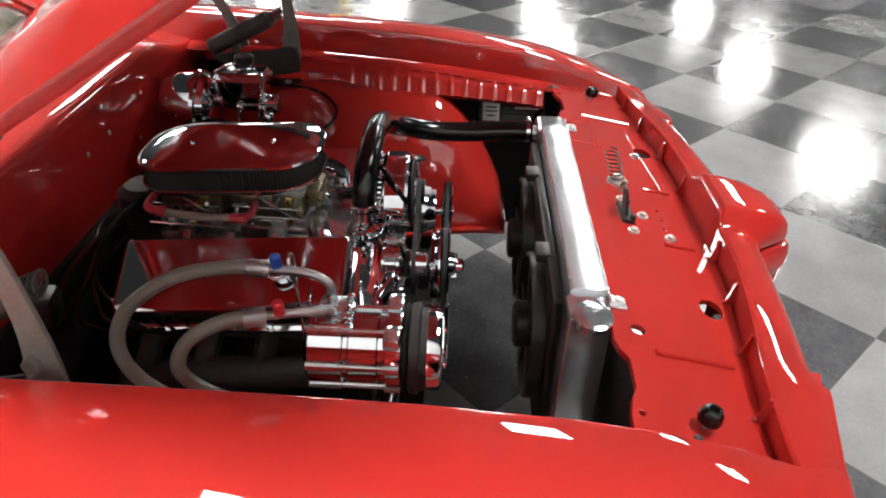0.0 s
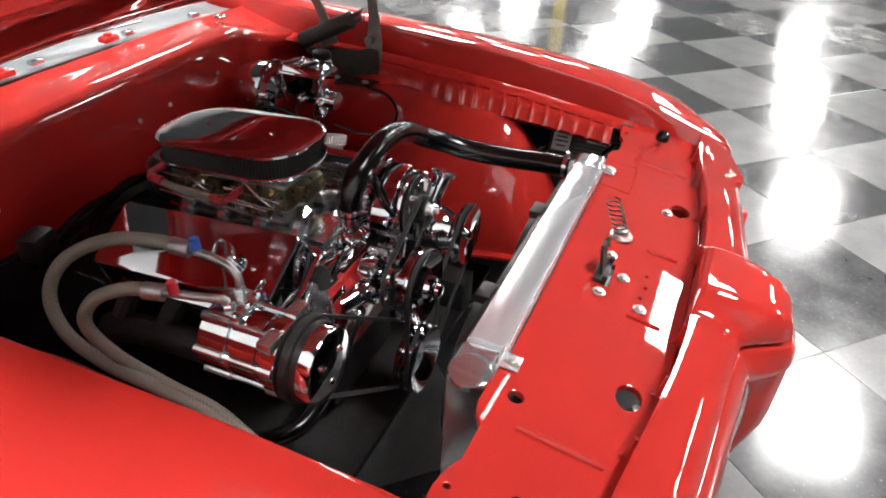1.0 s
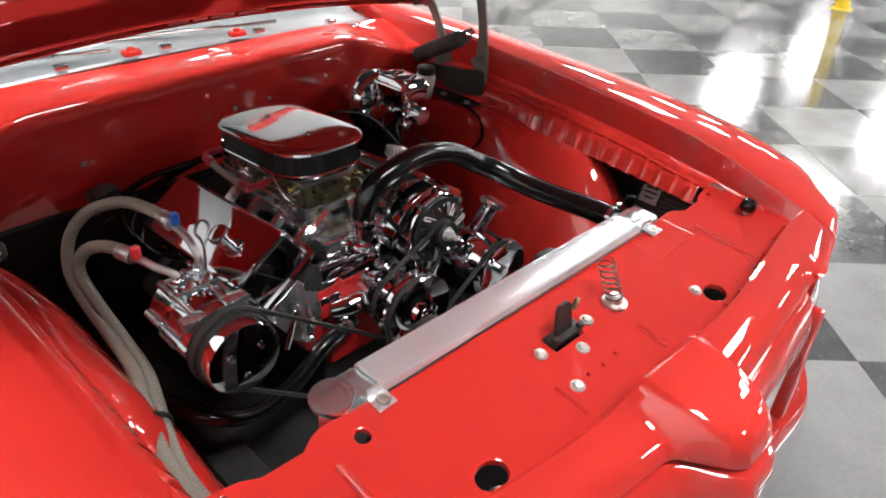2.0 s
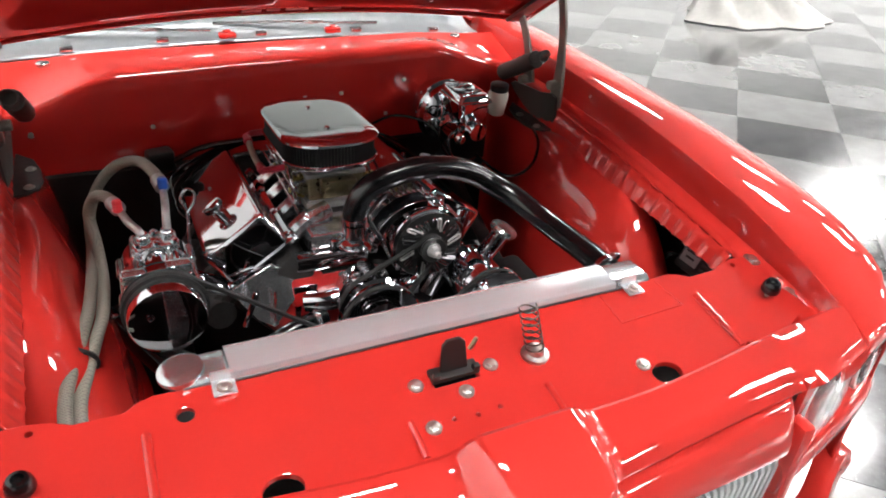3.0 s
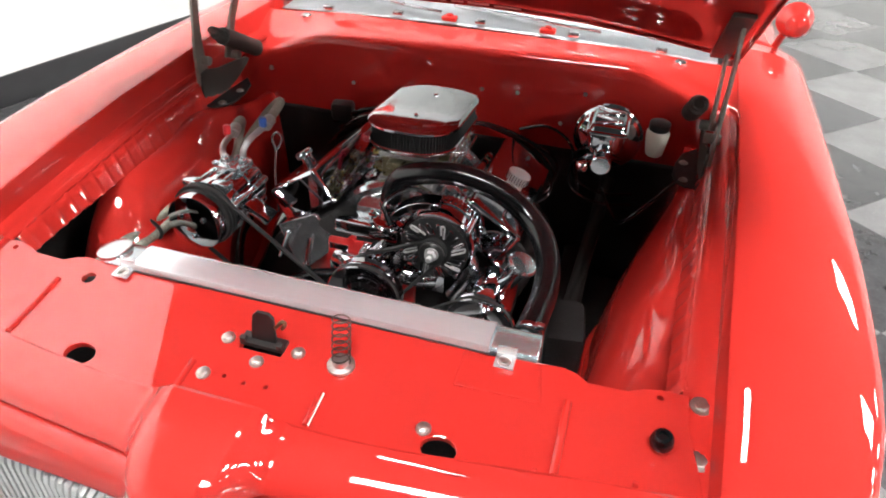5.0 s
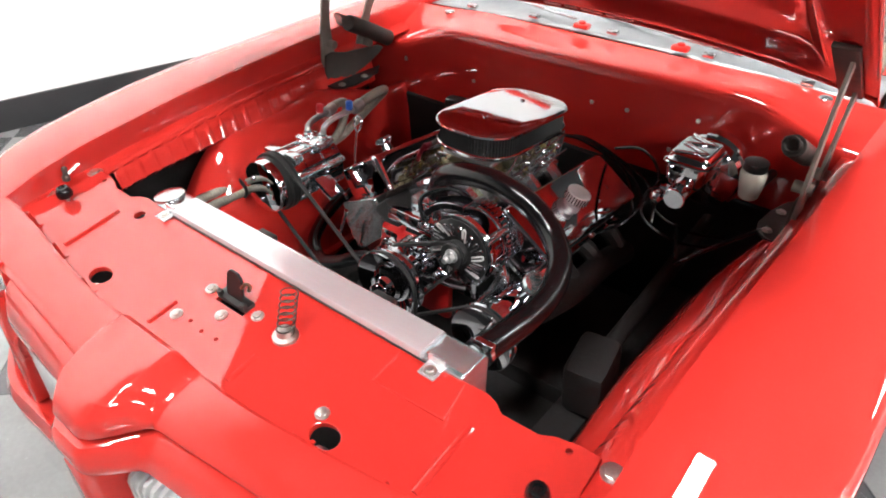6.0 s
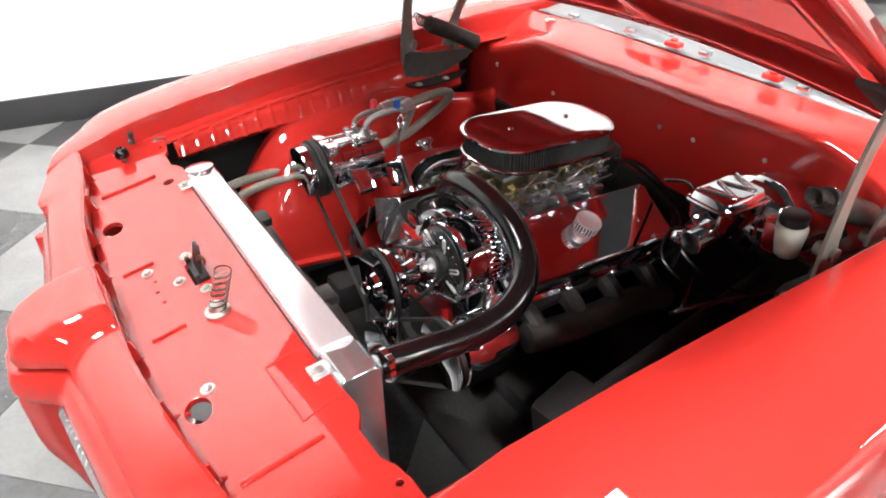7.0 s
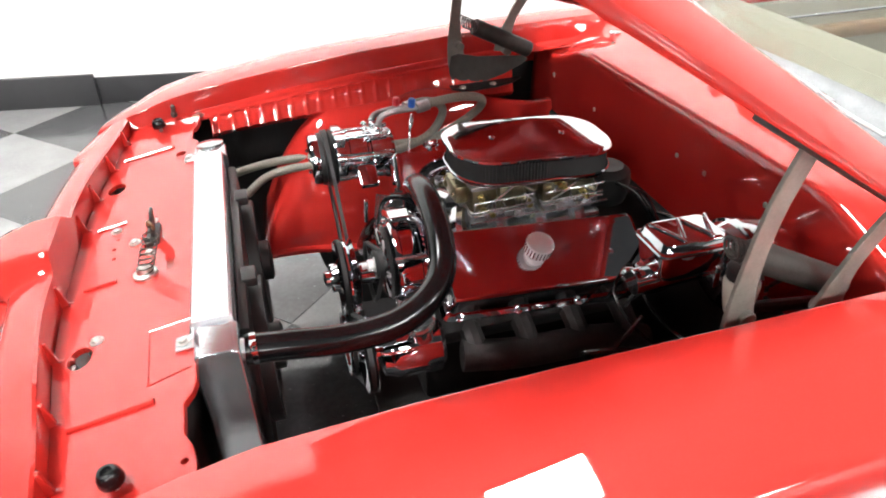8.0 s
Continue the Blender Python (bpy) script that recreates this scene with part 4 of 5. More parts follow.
for s in (1, -1):
    bm = bmesh.new()
    box(bm, (CX + s * 0.165, 0.70, 0.68), (0.17, 0.49, 0.14), rot=(0, s * 40, 0), bevel=0.012)
    part("cylinder_head", bm, UNDERCOAT_SHADE, eng)
# front timing cover and intake valley
bm = bmesh.new()
box(bm, (CX - 0.050, 0.466, 0.688), (0.21, 0.05, 0.07), rot=(-14, 0, 0), bevel=0.012)
part("front_cover", bm, RED_ENGINE, eng)
bm = bmesh.new()
box(bm, (-0.150, 0.462, 0.656), (0.17, 0.03, 0.075), rot=(0, -35, 0), bevel=0.010)
part("head_face", bm, RED_ENGINE, eng)
bm = bmesh.new()
box(bm, (CX - 0.055, 0.476, 0.752), (0.17, 0.045, 0.040), rot=(-8, 0, 0), bevel=0.010)
part("intake_front", bm, CHROME, eng)
bm = bmesh.new()
box(bm, (CX - 0.03, 0.452, 0.61), (0.22, 0.03, 0.17), rot=(-3, 0, 0), bevel=0.012)
part("timing_cover", bm, RED_ENGINE, eng, "red painted timing cover")
bm = bmesh.new()
box(bm, (CX, 0.70, 0.775), (0.19, 0.42, 0.06), bevel=0.012)
intake = part("intake_manifold", bm, CHROME_DULL, eng, "polished intake manifold")
for s in (1, -1):
    for k in range(4):
        y = 0.56 + 0.095 * k
        bm = bmesh.new()
        tube(bm, [(CX + s * 0.03, y + 0.02, 0.82), (CX + s * 0.09, y, 0.805), (CX + s * 0.15, y - 0.005, 0.755)], 0.022, 10, 4)
        part("runner", bm, CHROME_DULL, intake)
bm = bmesh.new()
lathe(bm, (-0.012, 0.482, 0.775), (0, 0, 1), [(0.042, 0), (0.044, 0.004), (0.044, 0.016), (0.03, 0.022), (0.027, 0.035), (0.026, 0.055)], 24)
for s in (-1, 1):
    lathe(bm, (-0.012 + s * 0.046, 0.482, 0.782), (0, 0, 1), [(0.012, 0), (0.012, 0.012), (0.007, 0.014), (0.007, 0.02), (0.003, 0.021)], 12)
part("thermostat_housing", bm, CHROME, eng, "chrome thermostat housing")


# chrome valve covers with cap
def valve_cover(s):
    a = radians(34)
    w = Vector((s * math.cos(a), 0, -math.sin(a)))
    n = Vector((s * math.sin(a), 0, math.cos(a)))
    o = Vector((CX + s * 0.213, 0.70, 0.756))
    L = 0.235

    def at(u, y, h):
        return o + w * u + n * h + Vector((0, y, -0.075 * y))

    def rr(hw, hl, h, r, m=5):
        pts = []
        for cx_, cy_, a0 in ((hw - r, hl - r, 0), (-hw + r, hl - r, 90), (-hw + r, -hl + r, 180), (hw - r, -hl + r, 270)):
            for k in range(m):
                t = radians(a0 + 90 * k / (m - 1))
                pts.append(at(cx_ + r * math.cos(t), cy_ + r * math.sin(t), h))
        return pts if s > 0 else pts[::-1]

    bm = bmesh.new()
    rings(bm, [rr(0.089, L, -0.010, 0.014), rr(0.089, L, -0.002, 0.014), rr(0.080, L - 0.008, 0.0, 0.012), rr(0.078, L - 0.011, 0.076, 0.014), rr(0.0765, L - 0.0125, 0.081, 0.013), rr(0.073, L - 0.016, 0.085, 0.011), rr(0.068, L - 0.021, 0.086, 0.008)])
    c = part("valve_cover", bm, CHROME, eng, "tall chrome valve cover")
    for y in (-0.2, -0.07, 0.07, 0.2):
        for u in (0.084, -0.084):
            bolt(c, at(u, y, -0.003), n, 0.006, 0.008, CHROME)
    # filler cap on its neck
    if s > 0:
        base, up, r, h0, h1 = at(0.002, -0.030, 0.080), Vector((0.36, 0.12, 1)).normalized(), 0.0295, 0.026, 0.050
    else:
        base, up, r, h0, h1 = at(0.004, -0.10, 0.083), n, 0.022, 0.026, 0.040
    bm = bmesh.new()
    lathe(bm, base, up, [(r * 0.74, -0.012), (r * 0.74, h0 * 0.55), (r * 0.66, h0 * 0.6), (r * 0.66, h0 * 0.8), (r * 0.78, h0 * 0.9), (r * 0.96, h0), (r, h0 + 0.002), (r, h1 - 0.003), (r * 0.96, h1), (r * 0.8, h1 + 0.0015), (0.003, h1 + 0.002)], 32)
    cap = part("breather_cap" if s > 0 else "oil_cap", bm, SATIN if s > 0 else CHROME, c)
    bm = bmesh.new()
    ka, ku, kv = frame_of(up)
    for k in range(26):
        t = 2 * math.pi * k / 26
        p = base + (ku * math.cos(t) + kv * math.sin(t)) * r
        cyl(bm, p + ka * (h0 + 0.002), p + ka * (h1 - 0.003), 0.0014, 6)
    part("knurl", bm, CHROME, cap)
    bm = bmesh.new()
    lathe(bm, at(0.01, -0.16 if s < 0 else 0.14, 0.082), n, [(0.007, 0), (0.007, 0.004), (0.003, 0.006)], 10)
    part("rivet", bm, CHROME, c)
    # exhaust manifold and plugs under the cover
    bm = bmesh.new()
    tube(bm, [(CX + s * 0.30, 0.50, 0.635), (CX + s * 0.315, 0.62, 0.625), (CX + s * 0.315, 0.80, 0.615), (CX + s * 0.31, 0.93, 0.58)], 0.034, 14, 5)
    ex = part("exhaust_manifold", bm, IRON, eng)
    for k in range(4):
        y = 0.53 + 0.115 * k
        bm = bmesh.new()
        tube(bm, [(CX + s * 0.235, y, 0.675), (CX + s * 0.28, y, 0.665), (CX + s * 0.31, y + 0.01, 0.625)], 0.024, 10, 4)
        part("port", bm, IRON, ex)
    for k in range(3):
        y = 0.80 + 0.05 * k
        bm = bmesh.new()
        tube(bm, [(CX + s * 0.285, y, 0.70), (CX + s * 0.335, y + 0.03, 0.735), (CX + s * 0.33, y + 0.08, 0.76 + 0.005 * k), (CX + s * 0.25, 0.975, 0.80 + 0.01 * k), (CX + s * 0.12, 0.985 + 0.01 * k, 0.84), (CX + s * 0.06, 0.96, 0.85)], 0.0045, 8, 5)
        part("plug_lead", bm, RUBBER, eng)


for s in (1, -1):
    valve_cover(s)

# distributor behind the carburettors
bm = bmesh.new()
lathe(bm, (CX, 0.965, 0.78), (0, 0, 1), [(0.05, 0), (0.055, 0.01), (0.06, 0.05), (0.058, 0.075), (0.04, 0.09), (0.003, 0.092)], 24)
part("distributor_cap", bm, BLACK, eng)


# two carburettors under the air cleaner
def carburettor(y0):
    cb = part("carburettor", box(bmesh.new(), (CX, y0, 0.860), (0.135, 0.135, 0.075), bevel=0.012), ZINC, eng, "gold-zinc four-barrel carburettor")
    bm = bmesh.new()
    box(bm, (CX, y0, 0.822), (0.15, 0.145, 0.018), bevel=0.004)
    box(bm, (CX, y0, 0.834), (0.142, 0.14, 0.006), bevel=0.001)
    part("throttle_plate", bm, CAST, cb)
    bm = bmesh.new()
    box(bm, (CX, y0, 0.897), (0.145, 0.14, 0.012), bevel=0.004)
    lathe(bm, (CX, y0, 0.898), (0, 0, 1), [(0.062, 0), (0.064, 0.002), (0.064, 0.010), (0.058, 0.011)], 28)
    part("air_horn", bm, CAST, cb)
    rnd = random.Random(int(y0 * 100))
    for s in (1, -1):
        bm = bmesh.new()
        for yy in (-0.05, 0.0, 0.05):
            lathe(bm, (CX + s * 0.066, y0 + yy, 0.85 + rnd.uniform(-0.005, 0.03)), (s, 0, 0), [(0.013, 0), (0.013, 0.012), (0.008, 0.014), (0.008, 0.02), (0.003, 0.021)], 12)
        box(bm, (CX + s * 0.075, y0 + 0.02, 0.888), (0.03, 0.06, 0.03), bevel=0.006)
        part("metering_block", bm, ZINC, cb)
        bm = bmesh.new()
        tube(bm, [(CX + s * 0.088, y0 - 0.07, 0.838), (CX + s * 0.092, y0 + 0.0, 0.846), (CX + s * 0.088, y0 + 0.075, 0.842)], 0.003, 8, 4)
        tube(bm, [(CX + s * 0.082, y0 - 0.05, 0.85), (CX + s * 0.097, y0 - 0.03, 0.87), (CX + s * 0.094, y0 + 0.02, 0.905)], 0.0028, 8, 4)
        box(bm, (CX + s * 0.09, y0 - 0.02, 0.835), (0.004, 0.045, 0.028), rot=(20, 0, 0), bevel=0.001)
        lathe(bm, (CX + s * 0.086, y0 + 0.04, 0.832), (s, 0, 0), [(0.014, 0), (0.014, 0.004), (0.005, 0.005), (0.005, 0.012)], 14)
        for zz in (0.852, 0.874):
            tube(bm, [(CX + s * 0.094, y0 - 0.07, zz), (CX + s * 0.097, y0 + 0.07, zz + 0.006)], 0.0022, 8, 1, False)
        tube(bm, [(CX + s * 0.10, y0 - 0.08, 0.828), (CX + s * 0.103, y0 + 0.08, 0.836)], 0.0028, 8, 1, False)
        for k in range(12):
            yy, zz = y0 + rnd.uniform(-0.065, 0.065), rnd.uniform(0.826, 0.892)
            if k % 3 == 0:
                tube(bm, [(CX + s * 0.07, yy, zz), (CX + s * rnd.uniform(0.09, 0.105), yy + rnd.uniform(-0.02, 0.02), zz + rnd.uniform(-0.012, 0.012))], 0.0035, 8, 1, False)
            elif k % 3 == 1:
                box(bm, (CX + s * 0.082, yy, zz), (0.022, 0.004, 0.02), rot=(rnd.uniform(-40, 40), 0, 0), bevel=0.001)
            else:
                fit = bmesh.new()
                lathe(fit, (CX + s * 0.072, yy, zz), (s, 0, 0), [(0.009, 0), (0.009, 0.008), (0.0055, 0.010), (0.0055, 0.018), (0.007, 0.019), (0.007, 0.024)], 6)
                part("fitting", fit, BRASS, cb)
        part("linkage", bm, CHROME_DULL, cb)
    bm = bmesh.new()
    box(bm, (CX, y0 - 0.082, 0.872), (0.085, 0.034, 0.045), bevel=0.009)
    for s in (-1, 1):
        lathe(bm, (CX + s * 0.028, y0 - 0.098, 0.872), (0, -1, 0), [(0.009, 0), (0.009, 0.006), (0.004, 0.008)], 10)
    part("float_bowl", bm, ZINC, cb)


carburettor(0.665)
carburettor(0.835)

# fuel lines with red fittings
bm = bmesh.new()
tube(bm, [(-0.160, 0.880, 0.893), (-0.165, 0.83, 0.886), (-0.166, 0.76, 0.882), (-0.163, 0.70, 0.881)], 0.0078, 10, 6)
fl = part("fuel_line", bm, HOSE, eng, "braided fuel line with red fittings")
for y, z, d in ((0.872, 0.892, (0, 1, 0.1)), (0.712, 0.882, (0, 1, 0))):
    bm = bmesh.new()
    lathe(bm, (-0.164, y, z), d, [(0.009, -0.018), (0.0112, -0.016), (0.0112, -0.002), (0.0092, 0.0), (0.0092, 0.016)], 8)
    tube(bm, [(-0.164, y + (0.014 if y > 0.8 else -0.014), z), (-0.150, y + (0.024 if y > 0.8 else -0.024), z + 0.004), (-0.115, y + (0.024 if y > 0.8 else -0.024), z + 0.006)], 0.008, 10, 5)
    part("fitting", bm, WIRE, fl)

# air cleaner
AY = 0.752
ac = thing("air_cleaner", (-0.014, AY, 0.925), "oval chrome air cleaner with a black pleated filter", "air cleaner")
ax = -0.014
def aring(z, w, l, n=64):
    return [Vector((p.x, p.y, p.z - 0.06 * (p.y - AY))) for p in oval(ax, AY, z, w * 0.94, l, n)]


bm = bmesh.new()
rings(bm, [aring(0.902, 0.13, 0.26), aring(0.904, 0.205, 0.345), aring(0.909, 0.234, 0.374), aring(0.914, 0.241, 0.380), aring(0.919, 0.243, 0.382), aring(0.921, 0.238, 0.377), aring(0.915, 0.226, 0.364)])
part("base", bm, CHROME, ac)
bm = bmesh.new()
n = 260
loops = []
for z in (0.914, 0.968):
    c = Vector((ax, AY, z))
    loops.append([p - (p - c).normalized() * (0.006 if i % 2 else 0.0) for i, p in enumerate(aring(z, 0.228, 0.366, n))])
rings(bm, loops)
part("filter", bm, FILTER, ac, "black pleated filter element", angle=20)
bm = bmesh.new()
rings(bm, [aring(0.962, 0.228, 0.366), aring(0.963, 0.242, 0.380), aring(0.967, 0.248, 0.388), aring(0.972, 0.246, 0.386), aring(0.9755, 0.238, 0.377), aring(0.9772, 0.224, 0.362), aring(0.9780, 0.18, 0.315), aring(0.9783, 0.06, 0.20)])
part("lid", bm, CHROME, ac, "mirror-polished chrome lid")
for y in (AY - 0.085, AY + 0.085):
    bm = bmesh.new()
    lathe(bm, (ax, y, 0.978 - 0.06 * (y - AY)), (0, 0, 1), [(0.006, 0), (0.006, 0.003), (0.003, 0.005)], 10)
    part("nut", bm, CHROME, ac)


# ---- front drive ----
def pulley(parent, c, r, depth, material, name="pulley", grooves=2, hub=0.4):
    prof = [(r * hub, -0.004), (r * 0.96, 0.0), (r, 0.002)]
    g = depth / grooves
    for k in range(grooves):
        prof += [(r, k * g + 0.002), (r * 0.86, k * g + g * 0.5), (r, (k + 1) * g - 0.002)]
    prof += [(r * 0.97, depth), (r * 0.93, depth - 0.002), (r * 0.6, depth * 0.45), (r * hub, depth * 0.45)]
    bm = bmesh.new()
    lathe(bm, c, (0, -1, 0), prof, 40)
    return part(name, bm, material, parent)


def belt(parent, a, b, r1, r2, w=0.010):
    """A V-belt round two pulleys whose axes run along y."""
    (x1, y1, z1), (x2, y2, z2) = a, b
    d = math.hypot(x2 - x1, z2 - z1)
    th = math.atan2(z2 - z1, x2 - x1)
    al = math.acos((r1 - r2) / d)
    out = []
    for i in range(17):
        k = th + al + (2 * math.pi - 2 * al) * i / 16
        out.append((x1 + r1 * math.cos(k), y1, z1 + r1 * math.sin(k)))
    for i in range(17):
        k = th - al + 2 * al * i / 16
        out.append((x2 + r2 * math.cos(k), y2, z2 + r2 * math.sin(k)))
    loops = [Vector(p) for p in out]
    bm = bmesh.new()
    m = len(loops)
    prof = []
    for i, p in enumerate(loops):
        t = (loops[(i + 1) % m] - loops[i - 1]).normalized()
        nn = Vector((t.z, 0, -t.x))
        prof.append([p + nn * 0.003 + Vector((0, w / 2, 0)), p - nn * 0.004 + Vector((0, w / 2 - 0.002, 0)), p - nn * 0.004 - Vector((0, w / 2 - 0.002, 0)), p + nn * 0.003 - Vector((0, w / 2, 0))])
    rings(bm, prof + [prof[0]], caps=False)
    bmesh.ops.remove_doubles(bm, verts=bm.verts, dist=1e-6)
    bmesh.ops.recalc_face_normals(bm, faces=bm.faces)
    return part("belt", bm, BELT, parent, "black rubber drive belt")


WP = (-0.012, 0.33, 0.685)
bm = bmesh.new()
lathe(bm, (WP[0], 0.44, WP[2]), (0, -1, 0), [(0.060, 0), (0.060, 0.030), (0.064, 0.032), (0.064, 0.040), (0.050, 0.046), (0.034, 0.052), (0.028, 0.075), (0.026, 0.10)], 32)
for s in (1, -1):
    tube(bm, [(WP[0] + s * 0.04, 0.42, 0.680), (WP[0] + s * 0.085, 0.425, 0.675), (WP[0] + s * 0.125, 0.445, 0.668)], 0.026, 14, 5)
    box(bm, (WP[0] + s * 0.125, 0.448, 0.668), (0.055, 0.012, 0.085), bevel=0.005)
pump = part("water_pump", bm, CHROME, eng, "chrome water pump")
for k in range(8):
    a = 2 * math.pi * k / 8
    bm = bmesh.new()
    lathe(bm, (WP[0] + 0.062 * math.cos(a), 0.412, WP[2] + 0.062 * math.sin(a)), (0, -1, 0), [(0.010, -0.022), (0.010, 0.012), (0.006, 0.013), (0.006, 0.019)], 8)
    part("bolt", bm, CHROME_DULL, pump)
wp = pulley(eng, WP, 0.088, 0.042, CHROME, "water_pump_pulley")
bm = bmesh.new()
lathe(bm, (WP[0], 0.31, WP[2]), (0, -1, 0), [(0.046, 0), (0.044, 0.016), (0.034, 0.022), (0.030, 0.034), (0.018, 0.038), (0.018, 0.052), (0.012, 0.056), (0.003, 0.057)], 28)
for k in range(4):
    a = 2 * math.pi * k / 4 + 0.4
    lathe(bm, (WP[0] + 0.026 * math.cos(a), 0.285, WP[2] + 0.026 * math.sin(a)), (0, -1, 0), [(0.008, 0), (0.008, 0.014), (0.004, 0.016)], 6)
part("hub", bm, CHROME, wp)
pulley(eng, (CX, 0.335, 0.475), 0.085, 0.05, CHROME, "crank_pulley", 3)

# alternator
alt = thing("alternator", (0.150, 0.45, 0.74), "chrome alternator with a finned fan and black pulley", "alternator")
A0 = (0.130, 0.345, 0.799)
bm = bmesh.new()
lathe(bm, (A0[0], 0.385, A0[2]), (0, 1, 0), [(0.03, 0.0), (0.072, 0.001), (0.084, 0.005), (0.087, 0.010), (0.087, 0.018), (0.083, 0.020), (0.083, 0.056), (0.087, 0.058), (0.087, 0.064), (0.080, 0.066), (0.080, 0.102), (0.072, 0.112), (0.03, 0.118), (0.003, 0.119)], 48)
body = part("housing", bm, CHROME, alt)
for k in range(44):
    a = 2 * math.pi * k / 44
    bm = bmesh.new()
    box(bm, (A0[0] + 0.0835 * math.cos(a), 0.468, A0[2] + 0.0835 * math.sin(a)), (0.010, 0.036, 0.0055), rot=(0, -math.degrees(a), 0), bevel=0.001)
    part("rib", bm, CHROME, body)
for k in range(4):
    a = 2 * math.pi * k / 4 + 0.6
    bm = bmesh.new()
    cyl(bm, (A0[0] + 0.087 * math.cos(a), 0.386, A0[2] + 0.087 * math.sin(a)), (A0[0] + 0.087 * math.cos(a), 0.452, A0[2] + 0.087 * math.sin(a)), 0.006, 10)
    part("through_bolt", bm, CHROME_DULL, body)
bm = bmesh.new()
lathe(bm, (A0[0], 0.384, A0[2]), (0, -1, 0), [(0.02, 0), (0.078, 0.0), (0.079, 0.003), (0.03, 0.005)], 40)
fan = part("fan", bm, BLACK, alt, "dark fan with bright bent louvres")
rnd = random.Random(5)
for k in range(23):
    a = 2 * math.pi * k / 23
    r0, r1, w, lean = 0.040 + rnd.uniform(0, 0.004), 0.071 + rnd.uniform(-0.004, 0.005), 0.0036 + rnd.uniform(-0.0006, 0.001), rnd.uniform(0.10, 0.22)

    def lv(r, d):
        b = a + lean * (r - r0) / 0.03 + d / r
        return (A0[0] + r * math.cos(b), 0.374, A0[2] + r * math.sin(b))

    bm = bmesh.new()
    tube(bm, [lv(r0, -w), lv(r1 - 0.004, -w), lv(r1, 0), lv(r1 - 0.004, w), lv(r0 + 0.006 * (k % 3), w)], 0.0021, 6, 3)
    part("louvre", bm, CHROME if k % 4 else SATIN, fan)
bm = bmesh.new()
lathe(bm, (A0[0], 0.380, A0[2]), (0, -1, 0), [(0.030, 0), (0.030, 0.004), (0.025, 0.012), (0.030, 0.020), (0.031, 0.024), (0.029, 0.026), (0.018, 0.022), (0.016, 0.024)], 32)
part("pulley", bm, BLACK, alt)
bm = bmesh.new()
lathe(bm, (A0[0], 0.358, A0[2]), (0, -1, 0), [(0.0165, 0), (0.0165, 0.004), (0.012, 0.005)], 20)
lathe(bm, (A0[0], 0.353, A0[2]), (0, -1, 0), [(0.0125, 0), (0.0125, 0.012), (0.008, 0.014)], 6)
cyl(bm, (A0[0], 0.342, A0[2]), (A0[0], 0.328, A0[2]), 0.0065, 12)
part("nut", bm, SATIN, alt)
bm = bmesh.new()
sm = []
for k in range(9):
    a = radians(172 - 86 * k / 8)
    sm.append((A0[0] - 0.01 + 0.118 * math.cos(a), 0.395, A0[2] - 0.02 + 0.118 * math.sin(a)))
loops = []
for p in sm:
    p = Vector(p)
    r = (p - Vector((A0[0] - 0.01, 0.395, A0[2] - 0.02))).normalized()
    loops.append([p + r * 0.008 + Vector((0, 0.045, 0)), p + r * 0.004 + Vector((0, 0.045, 0)), p + r * 0.004 + Vector((0, 0.006, 0)), p - r * 0.008 + Vector((0, 0.004, 0)), p - r * 0.008, p + r * 0.008])
rings(bm, loops)
bmesh.ops.recalc_face_normals(bm, faces=bm.faces)
part("bracket", bm, CHROME, alt, "curved chrome adjusting bracket", bevel=0.001)
bm = bmesh.new()
tube(bm, [(A0[0] + 0.05, 0.47, 0.75), (A0[0] + 0.07, 0.46, 0.70), (0.16, 0.45, 0.62)], 0.02, 12, 4)
part("mount", bm, CHROME_DULL, alt)
bm = bmesh.new()
tube(bm, [(0.10, 0.49, 0.86), (0.05, 0.45, 0.90), (0.0, 0.41, 0.875), (0.02, 0.39, 0.83)], 0.006, 8, 6)
part("lead", bm, RUBBER, alt)

# power steering pump
ps = thing("power_steering_pump", (0.27, 0.40, 0.60), "chrome power steering pump with a bright dipstick cap", "pump")
PP = (0.262, 0.315, 0.672)
bm = bmesh.new()
lathe(bm, (PP[0], 0.36, PP[2]), (0, 1, 0), [(0.03, -0.03), (0.05, -0.028), (0.056, -0.01), (0.062, 0.0), (0.062, 0.09), (0.05, 0.10), (0.003, 0.102)], 28)
part("body", bm, CHROME, ps)
bm = bmesh.new()
tube(bm, [(0.275, 0.42, 0.69), (0.305, 0.408, 0.745), (0.327, 0.398, 0.785)], 0.023, 16, 4)
part("neck", bm, CHROME, ps)
bm = bmesh.new()
lathe(bm, (0.326, 0.398, 0.784), (0.45, -0.15, 1), [(0.024, 0), (0.034, 0.004), (0.0345, 0.012), (0.030, 0.017), (0.015, 0.019), (0.003, 0.019)], 28)
part("cap", bm, CHROME_DULL, ps, "bright round filler cap")
pulley(ps, PP, 0.080, 0.024, CHROME, "pulley", 1, 0.25)
bm = bmesh.new()
cyl(bm, (PP[0], 0.33, PP[2]), (PP[0], 0.285, PP[2]), 0.013, 14)
part("shaft", bm, CHROME, ps)

